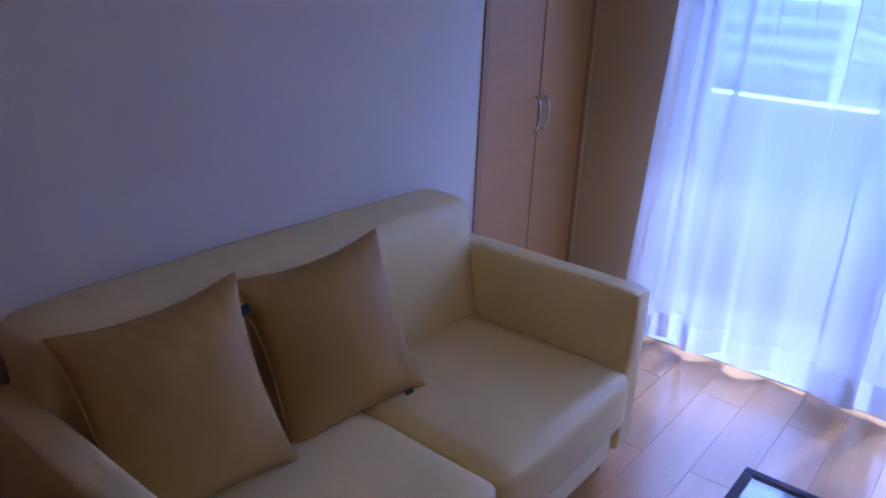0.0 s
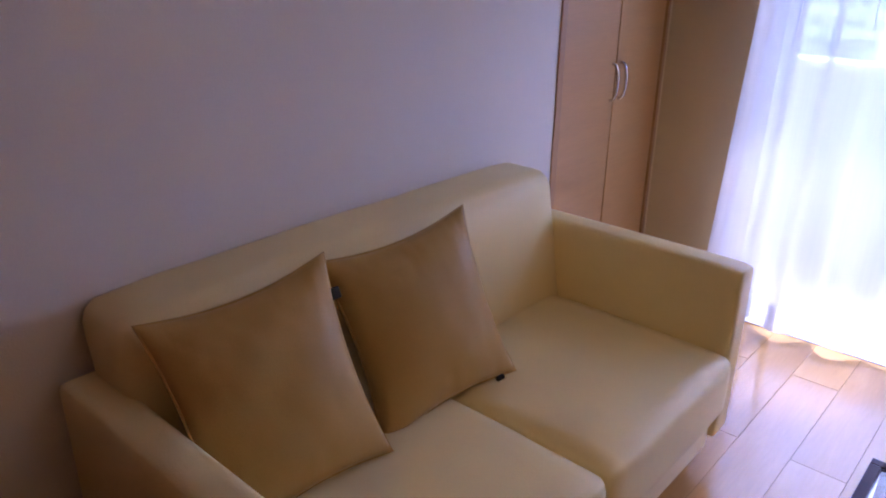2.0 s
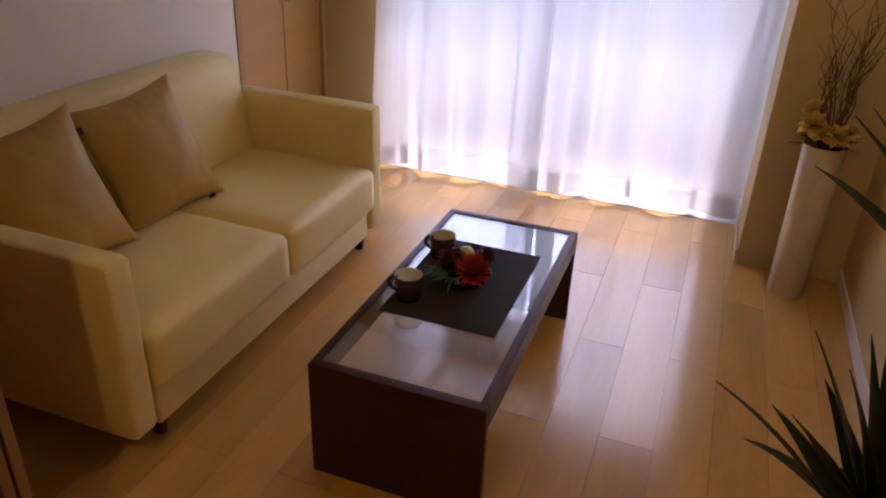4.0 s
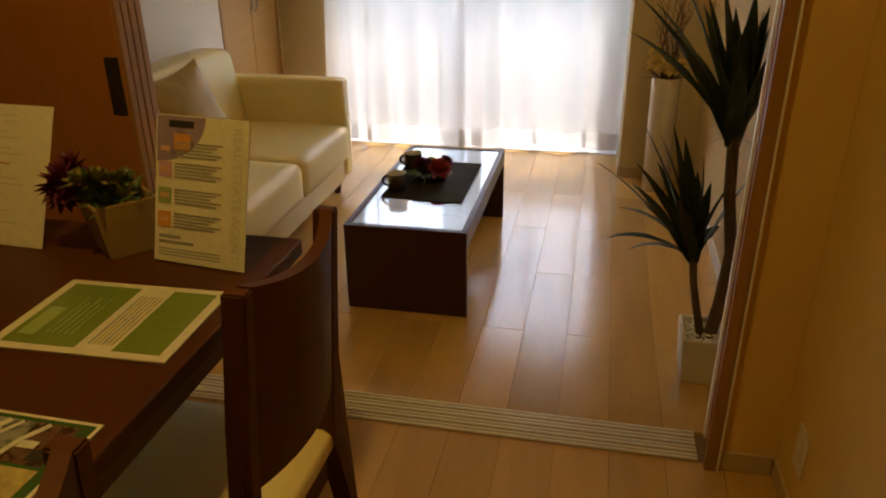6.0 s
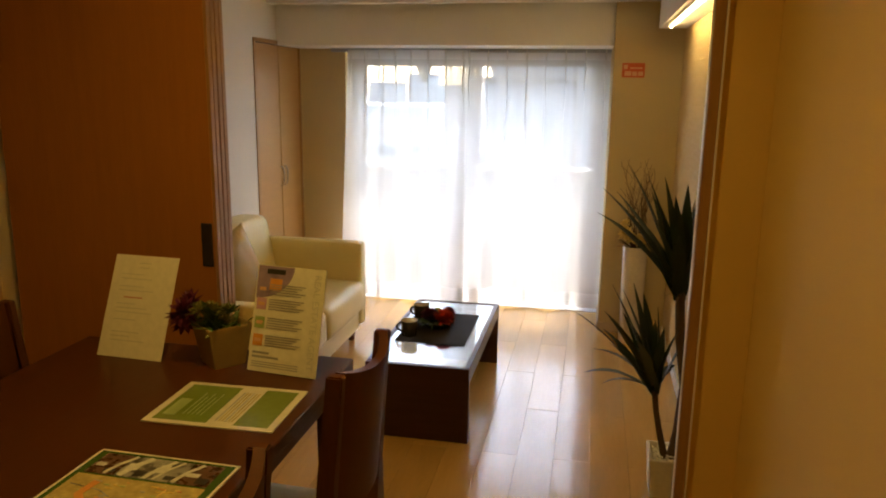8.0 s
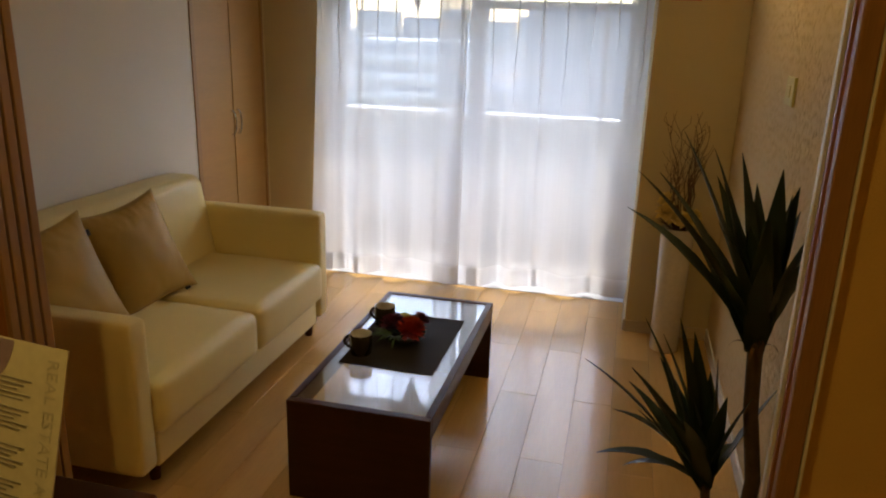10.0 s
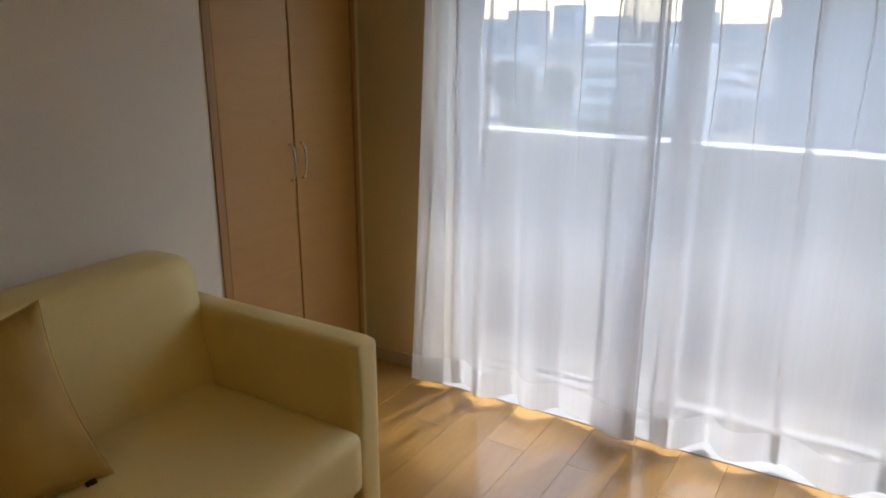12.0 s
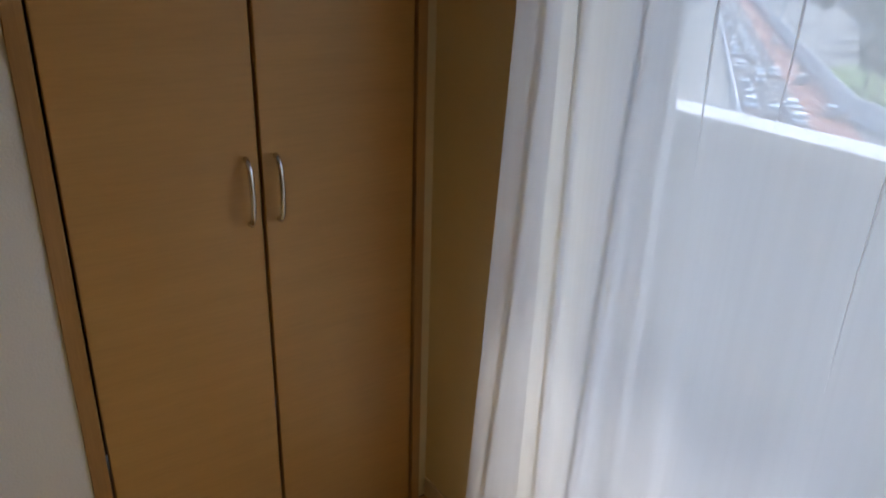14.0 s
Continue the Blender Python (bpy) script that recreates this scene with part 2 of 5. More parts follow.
FACADE_LILAC = material("pale_lilac_facade", (0.27, 0.268, 0.29), 0.8, vary=0.04, scale=0.2, fine=3)
FAR_PANE = material("dark_window_glass", (0.20, 0.22, 0.25), 0.15, vary=0.2, scale=1)
ROOF = material("flat_roof_felt", (0.30, 0.30, 0.30), 0.9)
CROWN = material("tree_leaves", (0.12, 0.15, 0.09), 0.8, vary=0.3, scale=2, each=0.2)
CAR_WHITE = material("white_car_paint", (0.75, 0.75, 0.75), 0.25, coat=0.5, vary=0.02)
CAR_GREY = material("grey_car_paint", (0.25, 0.26, 0.28), 0.25, coat=0.5, vary=0.02)
TYRE = material("tyre_rubber", (0.02, 0.02, 0.02), 0.8)
TUBE = glowing("warm_tube", (1.0, 0.74, 0.32), 5.2)
LAMP = glowing("warm_lamp", (1.0, 0.66, 0.17), 48.0)


# ---- mesh helpers ----
def finish(name, bm, mat, smooth=False):
    me = bpy.data.meshes.new(name)
    bmesh.ops.recalc_face_normals(bm, faces=bm.faces)
    for f in bm.faces:
        f.smooth = smooth
    bm.to_mesh(me)
    bm.free()
    me.materials.append(mat)
    if smooth:
        me.set_sharp_from_angle(angle=radians(50))
    return me


def part(name, bm, mat, parent=None, label="", smooth=False, at=None):
    """One bmesh as one mesh object, under a thing or a part."""
    ob = new(name, finish(name, bm, mat, smooth))
    if parent:
        ob.parent = parent
    if at is not None:
        ob.matrix_local = at
    return tagged(ob, label)


def thing(name, at, label, category, group=""):
    ob = new(name)
    ob.empty_display_size = 0.1
    ob.matrix_world = at if isinstance(at, Matrix) else Matrix.Translation(at)
    return tagged(ob, label, category, group)


def structure(name, bm, mat, label, category, smooth=False):
    return tagged(part(name, bm, mat, None, "", smooth), label, category, "", "structure")


def solid(bm, geom, thickness):
    """Gives a sheet its thickness."""
    bm.normal_update()
    bmesh.ops.solidify(bm, geom=geom, thickness=thickness)


def box(x0, x1, y0, y1, z0, z1, bevel=0.0, seg=2, bm=None, m=None):
    """A box, its edges rounded by bevel, added to bm."""
    b = bmesh.new()
    bmesh.ops.create_cube(b, size=1)
    bmesh.ops.transform(b, matrix=Matrix.Translation(((x0 + x1) / 2, (y0 + y1) / 2, (z0 + z1) / 2)) @ Matrix.Diagonal((x1 - x0, y1 - y0, z1 - z0, 1)), verts=b.verts)
    if bevel:
        bmesh.ops.bevel(b, geom=b.edges[:], offset=bevel, segments=seg, affect='EDGES', profile=0.5)
    if m is not None:
        bmesh.ops.transform(b, matrix=m, verts=b.verts)
    return merge(bm, b)


def merge(bm, b):
    if bm is None:
        return b
    me = bpy.data.meshes.new("join")
    b.to_mesh(me)
    b.free()
    bm.from_mesh(me)
    bpy.data.meshes.remove(me)
    return bm


def lathe(profile, seg=32, bm=None, m=None):
    """A turned shape from (radius, height) pairs."""
    b = bmesh.new()
    rings = []
    for r, z in profile:
        rings.append([b.verts.new((r * math.cos(2 * math.pi * k / seg), r * math.sin(2 * math.pi * k / seg), z)) for k in range(seg)] if r > 1e-6 else [b.verts.new((0, 0, z))])
    for a, c in zip(rings, rings[1:]):
        for k in range(seg):
            j = (k + 1) % seg
            if len(a) == 1 and len(c) > 1:
                b.faces.new((a[0], c[j], c[k]))
            elif len(c) == 1 and len(a) > 1:
                b.faces.new((a[k], a[j], c[0]))
            elif len(a) > 1:
                b.faces.new((a[k], a[j], c[j], c[k]))
    if m is not None:
        bmesh.ops.transform(b, matrix=m, verts=b.verts)
    return merge(bm, b)


def tube(points, radii, seg=8, bm=None):
    """A tapered tube along points."""
    b = bmesh.new()
    pts = [Vector(p) for p in points]
    if isinstance(radii, (int, float)):
        radii = [radii] * len(pts)
    rings, side = [], None
    for i, p in enumerate(pts):
        d = (pts[min(i + 1, len(pts) - 1)] - pts[max(i - 1, 0)]).normalized()
        side = (side - d * side.dot(d)).normalized() if side else d.orthogonal().normalized()
        up = d.cross(side)
        rings.append([b.verts.new(p + radii[i] * (side * math.cos(2 * math.pi * k / seg) + up * math.sin(2 * math.pi * k / seg))) for k in range(seg)])
    for a, c in zip(rings, rings[1:]):
        for k in range(seg):
            b.faces.new((a[k], a[(k + 1) % seg], c[(k + 1) % seg], c[k]))
    b.faces.new(rings[0][::-1])
    b.faces.new(rings[-1])
    return merge(bm, b)


def soft_box(sx, sy, sz, r, crown=0.0, cuts=9, seed=0, wrinkle=0.0):
    """An upholstered block centred on x and y, standing on z = 0: rounded edges, a swollen top."""
    b = bmesh.new()
    bmesh.ops.create_cube(b, size=2)
    bmesh.ops.subdivide_edges(b, edges=b.edges[:], cuts=cuts, use_grid_fill=True)
    half = Vector((sx / 2, sy / 2, sz / 2))
    for v in b.verts:
        u = v.co.copy()
        # Denser towards the edges, so that the rounding is even.
        p = Vector([h * math.copysign(1 - (1 - abs(c)) ** 1.6, c) for h, c in zip(half, u)])
        core = Vector([max(-(h - r), min(h - r, c)) for h, c in zip(half, p)])
        off = p - core
        if off.length > 1e-9:
            p = core + off.normalized() * r
        if u.z > 0:
            p.z += crown * (1 - u.x ** 2) * (1 - u.y ** 2) * u.z
        if u.x > 0:
            p.x += 0.4 * crown * (1 - u.y ** 2) * (1 - u.z ** 2) * u.x
        if wrinkle:
            p += u.normalized() * wrinkle * noise.noise(p * 9 + Vector((seed, 0, 0)))
        v.co = p + Vector((0, 0, half.z))
    return b


def blade(bm, base, direction, length, width, droop, twist=0.0, seg=7, fold=0.25):
    """One long tapered leaf with a folded middle, bending down towards its tip."""
    d = Vector(direction).normalized()
    side = d.cross(Vector((0, 0, 1)))
    side = side.normalized() if side.length > 1e-3 else Vector((1, 0, 0))
    side = Matrix.Rotation(twist, 3, d) @ side
    p, rows = Vector(base), []
    for i in range(seg + 1):
        s = i / seg
        w = width * (0.45 + 0.55 * math.sin(math.pi * min(1, s * 1.6 + 0.12)) if s < 0.45 else 1.0 * (1 - ((s - 0.45) / 0.55) ** 1.5)) / 2
        n = side.cross(d).normalized()
        rows.append([bm.verts.new(p - side * w + n * w * fold), bm.verts.new(p), bm.verts.new(p + side * w + n * w * fold)])
        p = p + d * (length / seg)
        d = (d + Vector((0, 0, -droop / seg * (0.4 + 1.4 * s)))).normalized()
    for a, c in zip(rows, rows[1:]):
        bm.faces.new((a[0], a[1], c[1], c[0]))
        bm.faces.new((a[1], a[2], c[2], c[1]))
    return bm


def flower(bm, centre, normal, radius, petals, layers, curl=0.5, seed=1, broad=0.42):
    """A double flower: rings of pointed petals, steeper towards the middle."""
    rnd = random.Random(seed)
    turn = Vector(normal).to_track_quat('Z', 'Y').to_matrix()
    for k in range(layers):
        lift = radians(12 + 68 * k / max(1, layers - 1))
        for j in range(petals):
            a = 2 * math.pi * (j + 0.5 * (k % 2)) / petals + rnd.uniform(-0.12, 0.12)
            e = lift + rnd.uniform(-0.15, 0.15)
            d = Vector((math.cos(a) * math.cos(e), math.sin(a) * math.cos(e), math.sin(e)))
            blade(bm, Vector(centre) + turn @ (d * radius * 0.08), turn @ d, radius * (1 - 0.35 * k / layers), radius * broad, -curl + rnd.uniform(-0.2, 0.2), rnd.uniform(-0.3, 0.3), 4, 0.5)
    return bm


def ball(bm, centre, r, squash=1.0, seg=12):
    b = bmesh.new()
    bmesh.ops.create_uvsphere(b, u_segments=seg, v_segments=max(6, seg * 2 // 3), radius=r)
    bmesh.ops.transform(b, matrix=Matrix.Translation(centre) @ Matrix.Diagonal((1, 1, squash, 1)), verts=b.verts)
    return merge(bm, b)


# ---- the rooms ----
XL, XR = -1.40, 1.14            # long walls of the living room
YW = 2.705                      # window wall, inner face
YD = -0.14                      # dining side of the partition
XDL, YDB = -2.30, -3.40         # far walls of the dining room
HC = 2.30                       # ceilings
YO = 3.00                       # window wall, outer face
WX0, WX1, WZ0, WZ1 = -1.07, 0.742, 0.001, 1.756  # window opening
CY0, CY1, CZ = 1.946, 2.682, 1.785               # closet opening

floor = structure("floor", box(XDL, XR, YDB, YO, -0.08, -0.014), SUBFLOOR, "pale maple laminate floor with dark joints", "floor")
structure("ceiling", box(XDL - 0.1, XR + 0.1, YDB - 0.1, YO, HC, HC + 0.1), CEILING, "white papered ceiling", "ceiling")
# Sofa wall: plain stretch, piece over the closet, narrow return at the corner.
bm = box(XL - 0.12, XL, -0.002, CY0, 0, HC)
box(XL - 0.12, XL, CY0, CY1, CZ, HC, bm=bm)
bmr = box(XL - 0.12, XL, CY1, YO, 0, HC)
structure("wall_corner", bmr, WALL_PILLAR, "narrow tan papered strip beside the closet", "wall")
structure("wall_west", bm, WALL, "plain white papered wall behind the sofa", "wall")
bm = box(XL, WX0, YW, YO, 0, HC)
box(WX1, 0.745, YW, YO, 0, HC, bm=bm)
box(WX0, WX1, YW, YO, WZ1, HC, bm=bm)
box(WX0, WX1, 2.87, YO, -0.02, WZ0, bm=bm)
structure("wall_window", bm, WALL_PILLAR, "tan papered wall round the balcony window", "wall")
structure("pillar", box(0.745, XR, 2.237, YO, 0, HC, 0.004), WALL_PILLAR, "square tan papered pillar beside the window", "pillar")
structure("beam", box(XL, 0.745, 2.30, YW, 1.757, HC, 0.003), CEILING, "papered ceiling beam above the curtain", "beam")
structure("upper_beam", box(XL, XR, 2.16, 2.237, 2.0, HC, 0.003), CEILING, "shallow papered beam under the ceiling", "beam")
east = structure("wall_east", box(XR, XR + 0.12, 0.0, YO, 0, HC), WALL_EMBOSSED, "warm cream wall covered with short upright raised ridges", "wall")


def ridges():
    """Short upright raised strokes, staggered all over the wall."""
    rnd = random.Random(77)
    verts, faces = [], []
    row, z = 0, 0.080
    while z < 1.82:
        y = 0.02 + (0.009 if row % 2 else 0.0)
        while y < 2.215:
            l, h, d = rnd.uniform(0.012, 0.024), rnd.uniform(0.0045, 0.0075), rnd.uniform(0.0010, 0.0024)
            cy, cz, t = y + rnd.uniform(-0.004, 0.004), z + rnd.uniform(-0.012, 0.012), rnd.uniform(-0.006, 0.006)
            i = len(verts)
            verts += [(XR, cy - t, cz - l), (XR, cy - h, cz), (XR, cy + t, cz + l), (XR, cy + h, cz), (XR - d, cy - t * 0.4, cz - l * 0.4), (XR - d, cy + t * 0.4, cz + l * 0.4)]
            faces += [(i, i + 4, i + 1), (i + 1, i + 4, i + 5), (i + 1, i + 5, i + 2), (i + 2, i + 5, i + 3), (i + 3, i + 5, i + 4), (i + 3, i + 4, i)]
            y += 0.018
        z += 0.034
        row += 1
    me = bpy.data.meshes.new("relief")
    me.from_pydata(verts, [], faces)
    me.polygons.foreach_set("use_smooth", [True] * len(faces))
    me.materials.append(WALL_EMBOSSED)
    ob = new("relief", me)
    ob.parent = east
    tagged(ob, "short raised wallpaper ridges", kind="stuff")


ridges()
structure("wall_dining_east", box(XR, XR + 0.12, YDB, -0.002, 0, HC), WALL_DINING, "ochre cream papered wall of the dining room", "wall")
structure("wall_dining_west", box(XDL - 0.12, XDL, YDB, 0, 0, HC), WALL_DINING, "ochre cream papered wall of the dining room", "wall")
structure("wall_dining_south", box(XDL - 0.12, XR + 0.12, YDB - 0.12, YDB, 0, HC), WALL_DINING, "ochre cream papered end wall of the dining room", "wall")
bm = box(1.0, XR - 0.001, YD, 0.0, 0, HC)
box(XDL, -1.43, YD, -0.003, 0, HC, bm=bm)
box(-1.43, 0.99, YD, -0.003, 1.98, HC, bm=bm)
structure("wall_partition", bm, WALL_DINING, "ochre cream papered partition with a wide opening", "wall")
# The closet's inside, with the shade behind the doors painted near-black.
bm = box(XL - 0.62, XL - 0.60, CY0, CY1, 0, CZ)
box(XL - 0.60, XL - 0.12, CY0 - 0.02, CY0, 0, CZ, bm=bm)
box(XL - 0.60, XL - 0.12, CY1, CY1 + 0.02, 0, CZ, bm=bm)
box(XL - 0.60, XL - 0.12, CY0, CY1, CZ, CZ + 0.02, bm=bm)
structure("closet_lining", bm, GAP_SHADE, "closet inside, shade put into its near-black colour", "closet")
# Baseboards.
def skirting(name, *a, mat=BASE):
    structure(name, box(*a, bevel=0.003), mat, "low vinyl baseboard along the wall", "baseboard")
skirting("baseboard", XL, XL + 0.008, 0.0, CY0 - 0.03, 0, 0.06)
skirting("baseboard", XR - 0.009, XR, 0.01, 2.237, 0, 0.06)
skirting("baseboard", 0.748, XR - 0.01, 2.229, 2.237, 0, 0.06, mat=BASE_TAN)
skirting("baseboard", 0.737, 0.745, 2.24, 2.70, 0, 0.06, mat=BASE_TAN)
skirting("baseboard", XL + 0.004, WX0 - 0.02, YW - 0.006, YW, 0, 0.06, mat=BASE_TAN)
skirting("baseboard", XR - 0.009, XR, YDB, YD - 0.009, 0, 0.06, mat=BASE_TAN)
skirting("baseboard", 1.0, XR - 0.01, YD - 0.008, YD, 0, 0.06, mat=BASE_TAN)
skirting("baseboard", XDL, -1.46, YD - 0.008, YD, 0, 0.06, mat=BASE_TAN)


def door_opening():
    """Wood lining of the wide opening and the floor tracks."""
    jamb = thing("door_frame", (0.97, -0.07, 0), "brown wooden door lining with grooved edge", "door frame")
    jamb["kind"] = "structure"
    part("jamb", box(0.012, 0.030, -0.068, 0.071, 0, 1.98, 0.002), DOOR_EDGE, jamb)
    part("casing", box(-0.010, 0.021, -0.088, -0.068, 0, 1.98, 0.003), DOOR_EDGE, jamb)
    # Added pale strip: light caught on the casing's outer edge, as colour.
    part("edge_strip", box(0.0215, 0.0265, -0.091, -0.070, 0, 1.98, 0.001, 1), ALU, jamb, "pale strip, edge highlight put into its colour")
    for y in (-0.045, -0.012, 0.021):
        part("guide", box(0.005, 0.012, y - 0.007, y + 0.007, 0.004, 1.98, 0.001, 1), DOOR_WOOD, jamb, "darker brown guide strip")
    # Pale colour here stands in for the lit edge on the living side.
    part("stop", box(0.004, 0.012, 0.050, 0.071, 0, 1.98, 0.002), ALU, jamb, "pale strip, edge highlight put into its colour")
    head = thing("door_head", (0, -0.07, 1.98), "brown wooden head of the wide opening", "door frame")
    head["kind"] = "structure"
    part("lintel", box(-1.43, 0.99, -0.085, 0.075, -0.04, -0.001, 0.003), DOOR_EDGE, head)
    sill = thing("door_track", (0, 0, 0), "silver aluminium floor tracks of the sliding doors", "door track")
    sill["kind"] = "structure"
    for k in range(4):
        y = -0.012 - 0.033 * k
        part("track_bed", box(-1.42, 0.948, y - 0.0155, y + 0.0155, -0.010, 0.002), TRACK, sill, "bronze bed of the track")
        for e in (-0.009, 0.006):
            part("rail", box(-1.42, 0.948, y + e - 0.003, y + e + 0.003, 0.002, 0.007, 0.001, 1), ALU, sill)


door_opening()


def sliding_door(y, x1, handle):
    d = thing("sliding_door", (x1, y, 0.008), "reddish-brown wooden sliding panel, pushed open", "door", "sliding doors of the wide opening")
    part("panel", box(-0.80, -0.012, -0.011, 0.011, 0, 1.935, 0.002), DOOR_WOOD, d)
    part("edge", box(-0.012, 0, -0.0115, 0.0115, 0, 1.935, 0.002), DOOR_EDGE, d, "lighter wooden edge strip")
    if handle:
        # Raised block; its near-black colour paints the shade of a recess.
        bm = box(-0.054, -0.022, -0.0155, -0.010, 0.885, 1.025, 0.002)
        h = part("pull", bm, GAP_SHADE, d, "flat finger pull, recess shade put into its colour")
        part("rim", box(-0.058, -0.018, -0.0135, -0.0105, 0.88, 1.03, 0.003), BLACK, h)


sliding_door(-0.111, -0.576, True)
sliding_door(-0.078, -0.579, False)
sliding_door(-0.045, -0.580, False)
sliding_door(-0.012, -0.583, False)


def closet():
    c = thing("closet", (XL, 0, 0), "built-in closet with two ash-veneer doors, shut", "closet")
    for name, a in (("frame_side", (CY0, CY0 + 0.031)), ("frame_side", (CY1 - 0.022, CY1))):
        part(name, box(-0.10, 0.006, a[0], a[1], 0.0, CZ - 0.024, 0.002), CLOSET_TRIM, c)
    part("frame_top", box(-0.10, 0.006, CY0, CY1, CZ - 0.024, CZ, 0.002), CLOSET_TRIM, c)
    part("plinth", box(-0.10, -0.006, CY0 + 0.031, CY1 - 0.022, 0, 0.012), CLOSET_TRIM, c)
    for y0, y1, hy in ((CY0 + 0.037, 2.3165, 2.291), (2.3235, CY1 - 0.027, 2.349)):
        d = part("door", box(-0.021, 0.0, y0, y1, 0.014, CZ - 0.030, 0.0025), CLOSET, c)
        pts = []
        for k in range(17):
            s = 0.5 - 0.5 * math.cos(math.pi * k / 16)
            pts.append((0.002 + 0.026 * math.sin(math.pi * s) ** 0.3, hy, 0.842 + 0.127 * s))
        part("handle", tube(pts, 0.0052, 10), CHROME, d, "arched chrome bar handle", True)


closet()


def window():
    structure("window_threshold", box(WX0, WX1, 2.640, 2.869, 0.0005, 0.0035, 0.001, 1), SASH, "grey threshold strip under the window", "threshold")
    w = thing("window_1", (0, 2.93, 0), "white aluminium sliding balcony window, shut", "window")
    w["kind"] = "structure"
    fr = part("window_frame", box(WX0, WX0 + 0.035, -0.05, 0.05, WZ0, WZ1, 0.002), SASH, w)
    part("window_frame", box(WX1 - 0.035, WX1, -0.05, 0.05, WZ0, WZ1, 0.002), SASH, w)
    part("window_frame", box(WX0 + 0.035, WX1 - 0.035, -0.05, 0.05, WZ1 - 0.06, WZ1, 0.002), SASH, w)
    part("window_sill", box(WX0 + 0.035, WX1 - 0.035, -0.05, 0.05, WZ0, WZ0 + 0.008, 0.002), SASH, w)
    for x0, x1, y, bar in ((WX0 + 0.035, -0.142, 0.018, None), (-0.235, WX1 - 0.035, -0.018, 1.555)):
        z0, z1 = WZ0 + 0.009, WZ1 - 0.061
        s = part("sash", box(x0, x0 + 0.045, y - 0.014, y + 0.014, z0, z1, 0.002), SASH, w)
        part("stile", box(x1 - 0.045, x1, y - 0.014, y + 0.014, z0, z1, 0.002), SASH, s)
        part("rail", box(x0 + 0.045, x1 - 0.045, y - 0.013, y + 0.013, z0, z0 + 0.012, 0.002), SASH, s)
        part("rail", box(x0 + 0.045, x1 - 0.045, y - 0.013, y + 0.013, z1 - 0.045, z1, 0.002), SASH, s)
        if bar:
            part("transom", box(x0 + 0.045, x1 - 0.045, y - 0.013, y + 0.013, bar - 0.022, bar + 0.022, 0.002), SASH, s)
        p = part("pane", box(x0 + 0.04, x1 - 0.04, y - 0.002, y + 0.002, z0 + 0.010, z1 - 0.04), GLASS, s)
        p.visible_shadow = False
    part("crescent_lock", box(-0.215, -0.185, -0.045, -0.033, 0.80, 0.87, 0.004), SASH, w)


window()


